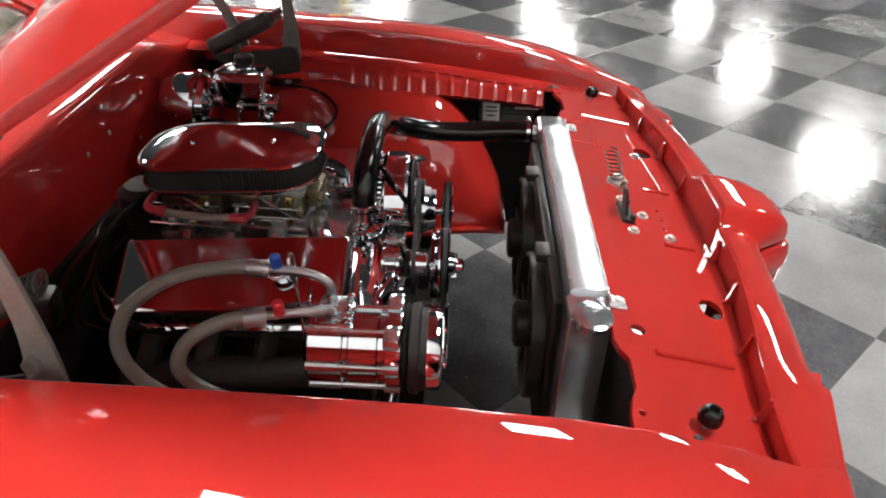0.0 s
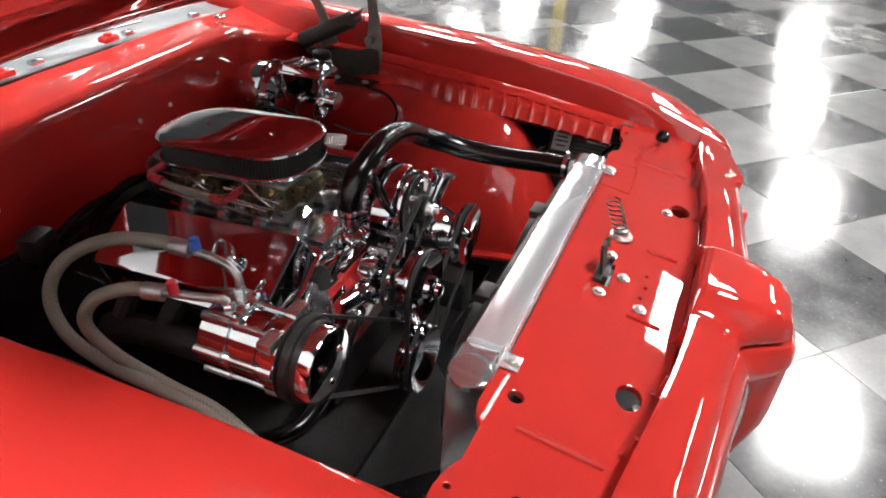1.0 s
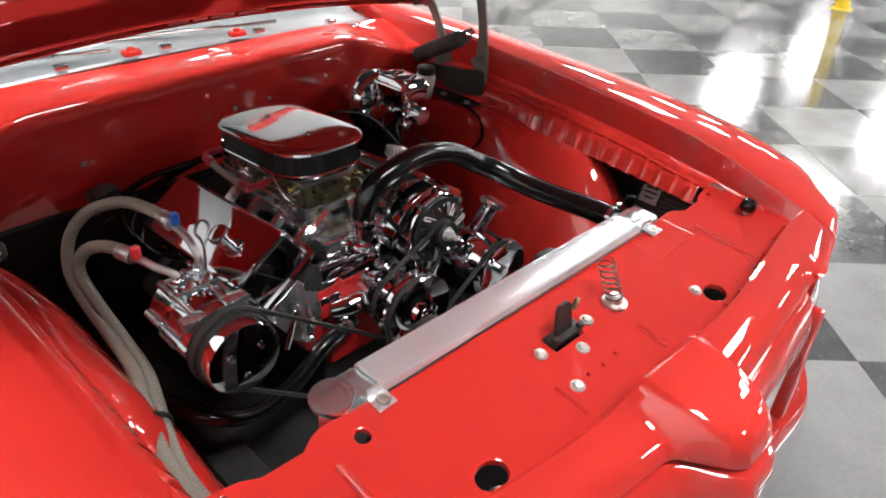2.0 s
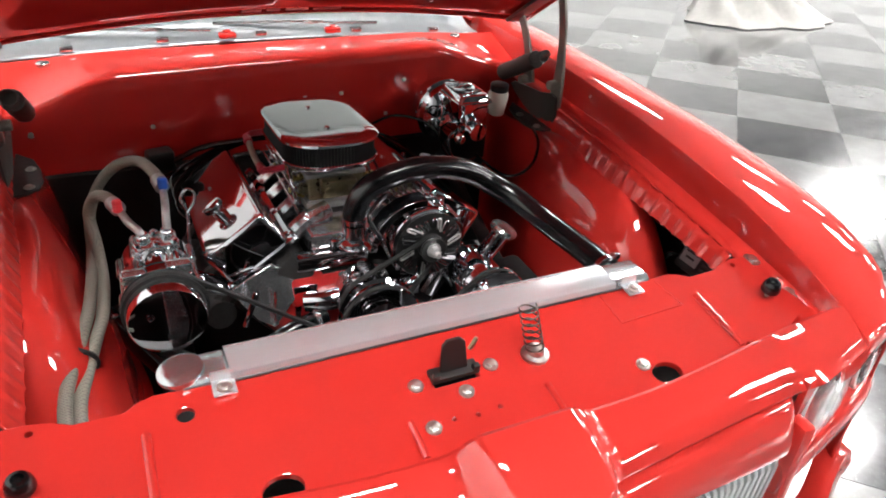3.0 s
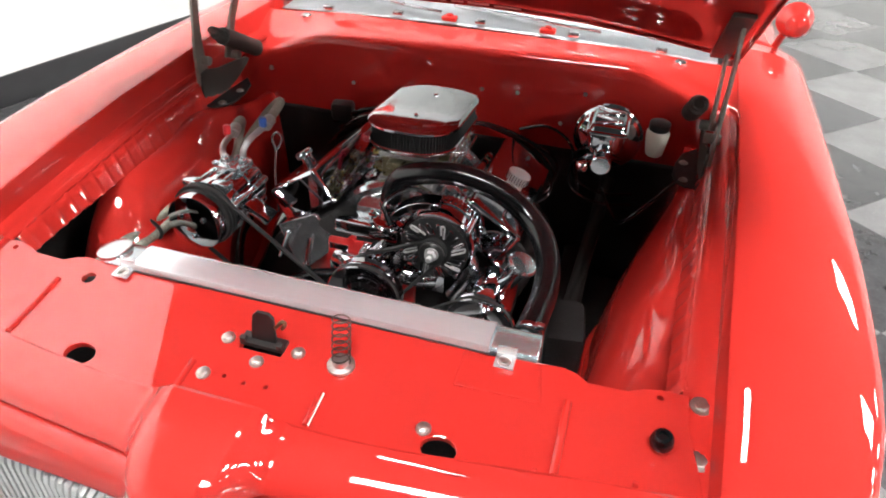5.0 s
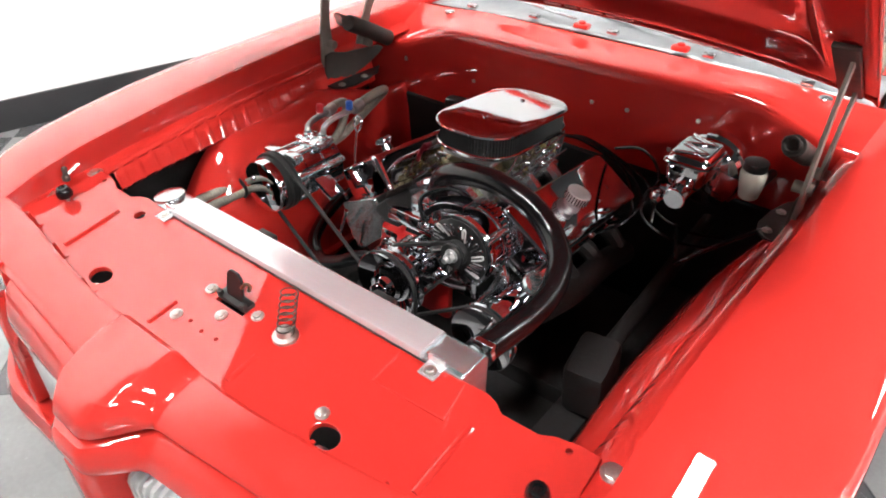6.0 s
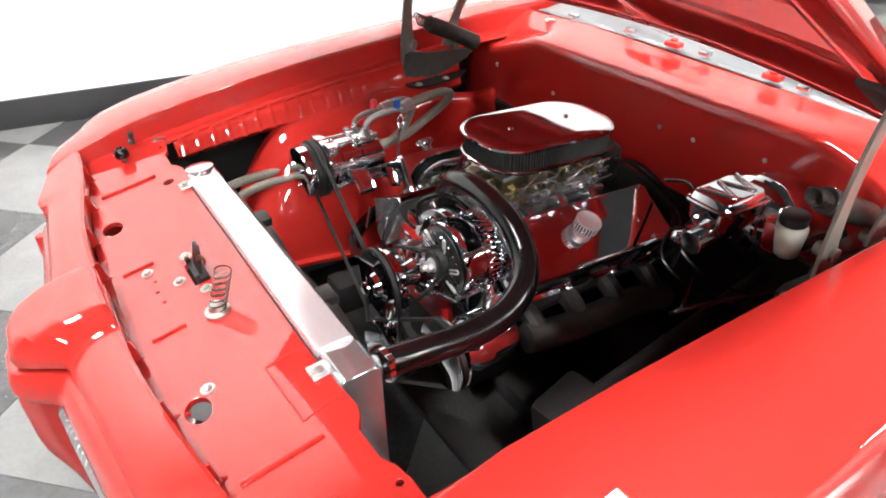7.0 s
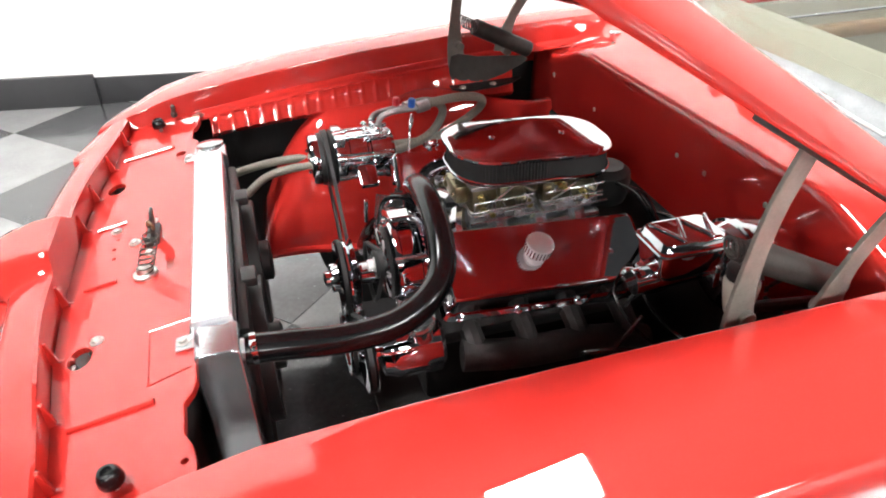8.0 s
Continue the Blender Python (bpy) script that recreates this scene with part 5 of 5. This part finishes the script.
# air conditioning compressor
cp = thing("ac_compressor", (-0.43, 0.40, 0.70), "polished air conditioning compressor with a chrome clutch face", "compressor")
C0 = (-0.429, 0.300, 0.797)
bm = bmesh.new()
lathe(bm, (C0[0], 0.36, C0[2]), (0, 1, 0), [(0.060, -0.01), (0.069, -0.004), (0.071, 0.002), (0.071, 0.020), (0.063, 0.023), (0.063, 0.034), (0.066, 0.036), (0.066, 0.082), (0.062, 0.085), (0.062, 0.092), (0.067, 0.095), (0.067, 0.150), (0.058, 0.158), (0.003, 0.16)], 40)
cb = part("housing", bm, CHROME, cp)
for k in range(7):
    a = 2 * math.pi * k / 7 + 0.3
    bm = bmesh.new()
    for y0, y1, r in ((0.356, 0.384, 0.010), (0.384, 0.458, 0.0055), (0.456, 0.512, 0.009)):
        cyl(bm, (C0[0] + 0.068 * math.cos(a), y0, C0[2] + 0.068 * math.sin(a)), (C0[0] + 0.068 * math.cos(a), y1, C0[2] + 0.068 * math.sin(a)), r, 10)
    part("through_bolt", bm, CHROME_DULL, cb)
bm = bmesh.new()
lathe(bm, (C0[0], 0.352, C0[2]), (0, -1, 0), [(0.05, -0.004), (0.076, 0.0), (0.078, 0.003), (0.071, 0.007), (0.078, 0.011), (0.078, 0.013), (0.071, 0.018), (0.078, 0.023), (0.078, 0.026), (0.072, 0.028), (0.071, 0.040), (0.04, 0.041)], 40)
part("clutch_pulley", bm, BLACK, cp)
bm = bmesh.new()
lathe(bm, (C0[0], 0.320, C0[2]), (0, -1, 0), [(0.064, -0.004), (0.070, 0.0), (0.071, 0.003), (0.071, 0.026), (0.068, 0.031), (0.060, 0.033), (0.035, 0.035), (0.012, 0.0355), (0.003, 0.0355)], 40)
cf = part("clutch_cover", bm, CHROME, cp, "domed chrome clutch cover")
for k in range(3):
    a = 2 * math.pi * k / 3 + 0.5
    bolt(cf, (C0[0] + 0.034 * math.cos(a), 0.285, C0[2] + 0.034 * math.sin(a)), (0, -1, 0), 0.005, 0.005, CHROME)
bm = bmesh.new()
box(bm, (C0[0] + 0.005, 0.47, 0.863), (0.080, 0.062, 0.018), bevel=0.006)
blk = part("manifold_block", bm, CHROME_DULL, cp)
for dx, dy in ((-0.03, -0.022), (0.038, -0.022), (0.004, 0.024), (0.004, -0.024)):
    bolt(blk, (C0[0] + dx, 0.47 + dy, 0.872), (0, 0, 1), 0.006, 0.007, CHROME)
for dx, dy, r in ((0.028, 0.01, 0.0125), (-0.017, 0.0, 0.0125)):
    bm = bmesh.new()
    lathe(bm, (C0[0] + dx, 0.47 + dy, 0.870), (0, 0, 1), [(r, 0), (r, 0.010), (r * 0.8, 0.012), (r * 0.8, 0.018)], 6)
    part("union_nut", bm, CHROME_DULL, blk)
for dx, dz in ((0.035, 0.862), (-0.045, 0.855)):
    bm = bmesh.new()
    box(bm, (C0[0] + dx, 0.37, dz), (0.045, 0.028, 0.022), bevel=0.005)
    part("mounting_ear", bm, CHROME_DULL, cp)
bm = bmesh.new()
q = [Vector(v) for v in ((-0.300, 0.440, 0.735), (-0.205, 0.462, 0.772), (-0.138, 0.452, 0.704), (-0.215, 0.418, 0.634), (-0.250, 0.418, 0.662))]
rings(bm, [q, [v + Vector((0.002, 0.008, -0.002)) for v in q]])
bmesh.ops.recalc_face_normals(bm, faces=bm.faces)
plate = part("bracket", bm, CHROME_DULL, cp, "polished mounting plate", bevel=0.0015)
bm = bmesh.new()
tube(bm, [(-0.208, 0.428, 0.722), (-0.214, 0.412, 0.652)], 0.0035, 8, 1, False)
lathe(bm, (-0.214, 0.414, 0.652), (0, -1, 0), [(0.007, 0), (0.007, 0.006), (0.003, 0.008)], 6)
part("bolt", bm, CHROME, plate)
bm = bmesh.new()
box(bm, (-0.35, 0.43, 0.78), (0.10, 0.05, 0.02), rot=(0, 30, 0), bevel=0.004)
part("brace", bm, CHROME, cp)
bm = bmesh.new()
cyl(bm, (-0.25, 0.405, 0.745), (-0.28, 0.405, 0.665), 0.006, 10)
part("adjuster_rod", bm, CHROME, cp)
belt(cp, (C0[0], 0.334, C0[2]), (CX, 0.334, 0.475), 0.076, 0.082)
belt(alt, (A0[0], 0.367, A0[2]), (WP[0], 0.367, WP[2]), 0.028, 0.07)
belt(ps, (PP[0], 0.302, PP[2]), (CX, 0.302, 0.475), 0.076, 0.082)
belt(eng, (WP[0], 0.298, WP[2]), (CX, 0.298, 0.475), 0.085, 0.082)

# dipstick with its ring
bm = bmesh.new()
tube(bm, [(-0.355, 0.545, 0.70), (-0.358, 0.55, 0.80), (-0.352, 0.555, 0.875), (-0.362, 0.56, 0.905), (-0.348, 0.562, 0.925), (-0.334, 0.56, 0.915), (-0.338, 0.556, 0.895), (-0.352, 0.553, 0.875)], 0.0032, 8, 6)
part("dipstick", bm, CHROME_DULL, eng, "bright dipstick with a looped end")


# braided air conditioning hoses
def ac_hose(pts, neck, capmat, capname, label):
    h = thing("ac_hose", pts[-1], label, "hose", "air conditioning hoses")
    bm = bmesh.new()
    tube(bm, pts, 0.0122, 14, 7)
    part("hose", bm, HOSE, h)
    bm = bmesh.new()
    tube(bm, neck, 0.0078, 12, 6)
    part("neck", bm, CAST, h, "bent aluminium fitting")
    bm = bmesh.new()
    d = Vector(pts[1]) - Vector(pts[0])
    lathe(bm, pts[0], d, [(0.0145, -0.004), (0.0155, -0.002), (0.0155, 0.03), (0.0145, 0.032)], 16)
    part("ferrule", bm, CAST, h)
    bm = bmesh.new()
    c = Vector(capname)
    lathe(bm, c, (0, 0.1, 1), [(0.008, 0), (0.0095, 0.002), (0.0095, 0.022), (0.007, 0.025), (0.003, 0.025)], 14)
    part("cap", bm, capmat, h)


ac_hose([(-0.392, 0.590, 0.925), (-0.402, 0.65, 0.932), (-0.428, 0.735, 0.925), (-0.475, 0.800, 0.892), (-0.52, 0.805, 0.845), (-0.548, 0.755, 0.795), (-0.552, 0.67, 0.757), (-0.557, 0.554, 0.752), (-0.566, 0.448, 0.750), (-0.580, 0.38, 0.743), (-0.597, 0.312, 0.731), (-0.612, 0.23, 0.725), (-0.612, 0.16, 0.720), (-0.60, 0.08, 0.710), (-0.58, 0.02, 0.695)],
        [(-0.400, 0.480, 0.875), (-0.398, 0.485, 0.905), (-0.394, 0.52, 0.921), (-0.391, 0.595, 0.925)], BLUE, (-0.391, 0.572, 0.928), "grey braided air conditioning hose with a blue service cap")
ac_hose([(-0.482, 0.575, 0.895), (-0.500, 0.63, 0.897), (-0.525, 0.685, 0.875), (-0.545, 0.70, 0.83), (-0.540, 0.655, 0.775), (-0.537, 0.56, 0.742), (-0.544, 0.45, 0.733), (-0.560, 0.38, 0.724), (-0.578, 0.31, 0.711), (-0.594, 0.23, 0.702), (-0.592, 0.16, 0.685), (-0.57, 0.10, 0.65)],
        [(-0.445, 0.470, 0.872), (-0.452, 0.475, 0.892), (-0.468, 0.51, 0.897), (-0.483, 0.58, 0.896)], REDCAP, (-0.482, 0.548, 0.902), "grey braided air conditioning hose with a red service cap")
tieb = thing("hose_tie", (-0.585, 0.325, 0.722), "black tape tie round two braided hoses", "tie")
bm = bmesh.new()
tube(bm, [(-0.590, 0.33, 0.748), (-0.608, 0.325, 0.738), (-0.604, 0.32, 0.718), (-0.580, 0.32, 0.700), (-0.562, 0.325, 0.708), (-0.566, 0.33, 0.728), (-0.590, 0.33, 0.748)], 0.005, 8, 4)
part("band", bm, BLACK, tieb)

# lower radiator hose, black
lh = thing("lower_hose", (-0.30, 0.15, 0.60), "black lower hose looping below the compressor", "hose")
bm = bmesh.new()
tube(bm, [(-0.10, 0.42, 0.64), (-0.20, 0.398, 0.625), (-0.276, 0.392, 0.58), (-0.365, 0.404, 0.542), (-0.434, 0.44, 0.550), (-0.480, 0.511, 0.56), (-0.520, 0.60, 0.565), (-0.55, 0.70, 0.56)], 0.019, 14, 6)
part("hose", bm, RUBBER, lh)
for c, d in (((-0.535, 0.65, 0.563), (-0.3, 1, 0)), ((-0.13, 0.412, 0.636), (1, 0.25, 0.1))):
    bm = bmesh.new()
    lathe(bm, c, d, [(0.0195, 0), (0.0215, 0.001), (0.0215, 0.011), (0.0195, 0.012)], 20)
    part("clamp", bm, CHROME_DULL, lh)

# brake booster, master cylinder and fluid bottle
bb = thing("brake_booster", (0.44, 1.08, 0.92), "chrome brake booster and master cylinder on the red firewall", "brake booster")
B0 = Vector((0.448, 0.985, 0.866))
M0 = B0 + Vector((0.0, -0.01, 0.022))
bm = bmesh.new()
lathe(bm, B0, (0, -1, -0.06), [(0.03, -0.11), (0.065, -0.10), (0.085, -0.06), (0.09, -0.02), (0.091, -0.012), (0.096, -0.010), (0.096, 0.0), (0.09, 0.004), (0.085, 0.022), (0.065, 0.038), (0.045, 0.044), (0.003, 0.046)], 40)
part("booster", bm, CHROME, bb, "round chrome vacuum booster")
bm = bmesh.new()
cyl(bm, M0 + Vector((0, -0.03, 0.0)), M0 + Vector((0, -0.20, -0.012)), 0.026, 20)
box(bm, tuple(M0 + Vector((0.0, -0.055, -0.002))), (0.095, 0.012, 0.045), bevel=0.004)
mc = part("master_cylinder", bm, CHROME, bb, "chrome master cylinder with a square reservoir")
RES = M0 + Vector((0.0, -0.108, 0.0))


def tub(w, l, z, r=0.016):
    """A rounded rectangle round the reservoir's middle, z above the cylinder."""
    pts = []
    for cx_, cy_, a0 in ((w / 2 - r, l / 2 - r, 0), (-w / 2 + r, l / 2 - r, 90), (-w / 2 + r, -l / 2 + r, 180), (w / 2 - r, -l / 2 + r, 270)):
        for k in range(6):
            t = radians(a0 + 18 * k)
            pts.append(RES + Vector((cx_ + r * math.cos(t), cy_ + r * math.sin(t), z)))
    return pts


bm = bmesh.new()
rings(bm, [tub(0.066, 0.098, 0.0), tub(0.078, 0.112, 0.006), tub(0.088, 0.126, 0.020), tub(0.094, 0.132, 0.045), tub(0.096, 0.134, 0.060)])
part("reservoir", bm, CHROME, mc, "rounded chrome fluid reservoir")
bm = bmesh.new()
rings(bm, [tub(0.100, 0.138, 0.060), tub(0.106, 0.144, 0.062), tub(0.107, 0.145, 0.065), tub(0.104, 0.142, 0.068), tub(0.096, 0.134, 0.070), tub(0.088, 0.126, 0.080), tub(0.084, 0.122, 0.083), tub(0.076, 0.114, 0.084)])
lid = part("reservoir_lid", bm, CHROME, mc, "chrome lid with pressed ridges")
for y, turn in ((-0.036, 38), (-0.008, -38), (0.022, 38), (0.048, -38)):
    bm = bmesh.new()
    box(bm, tuple(RES + Vector((0.0, y, 0.085))), (0.078, 0.007, 0.008), rot=(0, 0, turn * 0.6), bevel=0.0025)
    part("ridge", bm, CHROME, lid)
for y in (-0.10, -0.16):
    bm = bmesh.new()
    lathe(bm, M0 + Vector((-0.026, y, -0.012)), (-1, 0, 0), [(0.011, 0), (0.011, 0.014), (0.007, 0.016), (0.007, 0.022)], 8)
    part("outlet", bm, CHROME, mc)
bm = bmesh.new()
lathe(bm, M0 + Vector((-0.045, -0.175, -0.03)), (-0.3, -1, 0), [(0.012, -0.02), (0.016, -0.01), (0.016, 0.012), (0.010, 0.018), (0.003, 0.02)], 14)
part("valve", bm, CHROME, mc)
for k, y in enumerate((-0.10, -0.16)):
    bm = bmesh.new()
    a = M0 + Vector((-0.045, y, -0.012))
    tube(bm, [a, a + Vector((-0.03, -0.01, -0.02)), a + Vector((-0.02, -0.03, -0.08)), a + Vector((0.06, 0.0, -0.13)), a + Vector((0.14, 0.08, -0.16))], 0.0035, 8, 6)
    part("brake_line", bm, RUBBER, mc)
bt = thing("fluid_bottle", (0.575, 0.92, 0.88), "small milky plastic fluid bottle with a black cap", "bottle")
bm = bmesh.new()
lathe(bm, (0.575, 0.905, 0.872), (0, -0.05, 1), [(0.018, 0), (0.022, 0.004), (0.026, 0.025), (0.030, 0.058), (0.030, 0.066), (0.027, 0.072), (0.023, 0.074)], 24)
part("body", bm, WHITE_PLASTIC, bt)
bm = bmesh.new()
lathe(bm, (0.575, 0.90, 0.946), (0, -0.05, 1), [(0.025, 0), (0.027, 0.002), (0.027, 0.020), (0.024, 0.022), (0.003, 0.023)], 24)
part("cap", bm, BLACK, bt)
bm = bmesh.new()
cyl(bm, (0.575, 0.915, 0.876), (0.575, 1.112, 0.85), 0.012, 10)
part("stem", bm, BLACK, bt)

# ignition box under the fender
ib = thing("ignition_box", (0.735, 0.12, 0.72), "dark grey finned ignition box with a pale label", "ignition box")
IT = radians(28)


def on_box(f, y, z):
    """A place on the tilted box: f out of its face, y along it, z up the face."""
    return (0.735 - f * math.cos(IT) + z * math.sin(IT), 0.12 + y, 0.772 + f * math.sin(IT) + z * math.cos(IT))


bm = bmesh.new()
box(bm, on_box(-0.025, 0, 0), (0.05, 0.205, 0.108), rot=(0, 28, 0), bevel=0.006)
bx = part("case", bm, BLACK, ib)
for k in range(8):
    bm = bmesh.new()
    box(bm, on_box(0.001, -0.034, -0.042 + 0.012 * k), (0.006, 0.125, 0.005), rot=(0, 28, 0), bevel=0.001)
    part("fin", bm, HINGE, bx)
bm = bmesh.new()
box(bm, on_box(0.001, 0.066, 0.004), (0.003, 0.052, 0.078), rot=(0, 28, 0))
part("label", bm, CAST, bx, "pale grey label with dark print")
for z, w, h in ((0.028, 0.040, 0.014), (0.006, 0.034, 0.005), (-0.006, 0.040, 0.005), (-0.020, 0.026, 0.005)):
    bm = bmesh.new()
    box(bm, on_box(0.003, 0.066, z), (0.001, w, h), rot=(0, 28, 0))
    part("print_bar", bm, BLACK, bx)
bm = bmesh.new()
box(bm, on_box(0.0045, -0.045, 0.006), (0.001, 0.075, 0.007), rot=(0, 28, 0))
part("print_bar", bm, WHITE_PLASTIC, bx)
bm = bmesh.new()
tube(bm, [on_box(-0.02, 0.10, -0.03), (0.72, 0.25, 0.73), (0.69, 0.26, 0.66), (0.62, 0.20, 0.58)], 0.006, 8, 5)
part("cable", bm, RUBBER, ib)

# cables low on both sides
cbk = thing("cable_bundle", (0.60, 0.25, 0.60), "thin black cables hanging beside the wheel housing", "cable")
for pts in ([(0.70, 0.03, 0.80), (0.66, 0.06, 0.76), (0.62, 0.03, 0.70)], [(0.46, 0.80, 0.80), (0.50, 0.72, 0.77), (0.52, 0.66, 0.79), (0.55, 0.64, 0.83), (0.60, 0.70, 0.86), (0.65, 0.82, 0.86)], [(0.20, 0.98, 0.85), (0.28, 0.97, 0.875), (0.36, 0.90, 0.86), (0.40, 0.80, 0.78)]):
    bm = bmesh.new()
    tube(bm, pts, 0.0045, 8, 6)
    part("cable", bm, RUBBER, cbk)
wl = thing("wiring_loom", (-0.2, 1.05, 0.78), "black wrapped wiring loom along the firewall", "cable")
for pts in ([(-0.40, 1.02, 0.76), (-0.33, 1.01, 0.80), (-0.26, 1.0, 0.83), (-0.16, 0.97, 0.85), (-0.06, 0.95, 0.86)], [(-0.38, 1.02, 0.74), (-0.31, 0.99, 0.78), (-0.22, 0.98, 0.80), (-0.12, 0.95, 0.82)]):
    bm = bmesh.new()
    tube(bm, pts, 0.008, 10, 6)
    part("loom", bm, RUBBER, wl)
bm = bmesh.new()
box(bm, (-0.37, 1.02, 0.80), (0.07, 0.05, 0.06), rot=(0, 0, 12), bevel=0.012)
part("connector", bm, BLACK, wl)


# crumpled white cloth lying far out on the floor
cl = thing("cloth", (6.1, 5.0, 0.0), "crumpled white cloth heap lying on the checker floor", "cloth")
bm = bmesh.new()
rnd = random.Random(5)
ph = [rnd.uniform(0, 6.3) for _ in range(8)]
rows = []
for i in range(15):
    f = i / 14
    row = []
    for j in range(72):
        k = 2 * math.pi * j / 72
        wob = 1 + 0.10 * math.sin(3 * k + ph[0]) + 0.06 * math.sin(7 * k + ph[1]) + 0.03 * math.sin(15 * k + ph[2])
        r = (1 - f) ** 0.8 * wob
        h = 0.62 * f ** 1.3 * (1 + 0.15 * math.sin(4 * k + 5 * f + ph[3])) + 0.05 * (1 - f) * f * 4 * math.sin(9 * k + ph[4] + 6 * f) + 0.015
        row.append(Vector((6.12 + 0.85 * r * math.cos(k) - 0.15 * f, 4.95 + 0.62 * r * math.sin(k) + 0.25 * f, 0.012 if i == 0 else max(0.02, h))))
    rows.append(row)
rings(bm, rows)
part("folds", bm, CLOTH, cl, angle=60)


# yellow post out on the floor
po = thing("bollard", (7.6, 1.85, 0.0), "plain yellow painted bollard standing on the floor", "bollard")
bm = bmesh.new()
lathe(bm, (7.6, 1.85, 0.0), (0, 0, 1), [(0.11, 0.0), (0.11, 0.012), (0.085, 0.016)], 24)
part("base", bm, SIGNY, po)
bm = bmesh.new()
lathe(bm, (7.6, 1.85, 0.014), (0, 0, 1), [(0.07, 0.0), (0.07, 1.02), (0.06, 1.07), (0.035, 1.095), (0.002, 1.1)], 24)
part("post", bm, SIGNY, po)


# ---- lamps and floor ----
def ceiling_light(x, y):
    c = thing("ceiling_light", (x, y, H), "long white ceiling light, switched on", "ceiling light", "showroom ceiling lights")
    bm = bmesh.new()
    box(bm, (x, y, H - 0.03), (2.06, 1.26, 0.06), bevel=0.006)
    part("frame", bm, FRAME, c)
    bm = bmesh.new()
    box(bm, (x, y, H - 0.062), (2.02, 1.22, 0.004))
    part("reflector", bm, FRAME, c)
    for k in range(3):
        bm = bmesh.new()
        box(bm, (x, y - 0.395 + 0.395 * k, H - 0.07), (1.96, 0.38, 0.012), bevel=0.003)
        part("diffuser", bm, TUBE, c)


for x in (0.1, 8.6, 16.1, 23.7, 31.0):
    for y in (-9.7, -2.8, 3.9):
        if x > 1 or y > -5:
            ceiling_light(x, 1.1 if x < 1 and y > 0 else y)
for x in (8.4, 16.1, 23.7, 31.0):
    ceiling_light(x, 9.2)

# the checker floor: the tiles round the car as pieces, the far ones in one sheet
TS, TA, TU, TV = 0.66, radians(45), 0.356, -0.019


def tile_mesh(name, material):
    bm = bmesh.new()
    g = TS / 2 - 0.0006
    b = 0.0012
    rings(bm, [[Vector((x, y, z)) for x, y in ((-w, -w), (w, -w), (w, w), (-w, w))] for w, z in ((g, -0.005), (g, -b), (g - b, 0.0))], caps=False)
    bm.faces.new([v for v in bm.verts if v.co.z > -1e-6])
    me = bpy.data.meshes.new(name)
    bm.normal_update()
    bm.to_mesh(me)
    bm.free()
    me.materials.append(material)
    return me


tile_data = (tile_mesh("tile_light", TILE_LIGHT), tile_mesh("tile_dark", TILE_DARK))
far = []
for i in range(-40, 75):
    for j in range(-75, 40):
        u, v = (i + 0.5 + TU) * TS, (j + 0.5 + TV) * TS
        x, y = u * math.cos(TA) - v * math.sin(TA), u * math.sin(TA) + v * math.cos(TA)
        if not (X0 - 0.4 < x < X1 + 0.3 and Y0 - 0.4 < y < Y1 + 0.4):
            continue
        far.append((math.hypot((x - 1.6), (y - 1.2)), x, y, (i + j) % 2))
far.sort()
far_bm = [bmesh.new(), bmesh.new()]
for k, (d, x, y, dark) in enumerate(far):
    if k < 290:
        t = new("tile", tile_data[dark])
        t.parent = floor
        t.matrix_basis = pose(x, y, 0, 0, 0, 45)
    else:
        m = pose(x, y, 0, 0, 0, 45)
        w = TS / 2 - 0.0006
        far_bm[dark].faces.new([far_bm[dark].verts.new(m @ Vector((a * w, b * w, 0))) for a, b in ((-1, -1), (1, -1), (1, 1), (-1, 1))])
for dark in (0, 1):
    o = part("far_tiles", far_bm[dark], (TILE_LIGHT, TILE_DARK)[dark], floor)
    o["kind"] = "stuff"
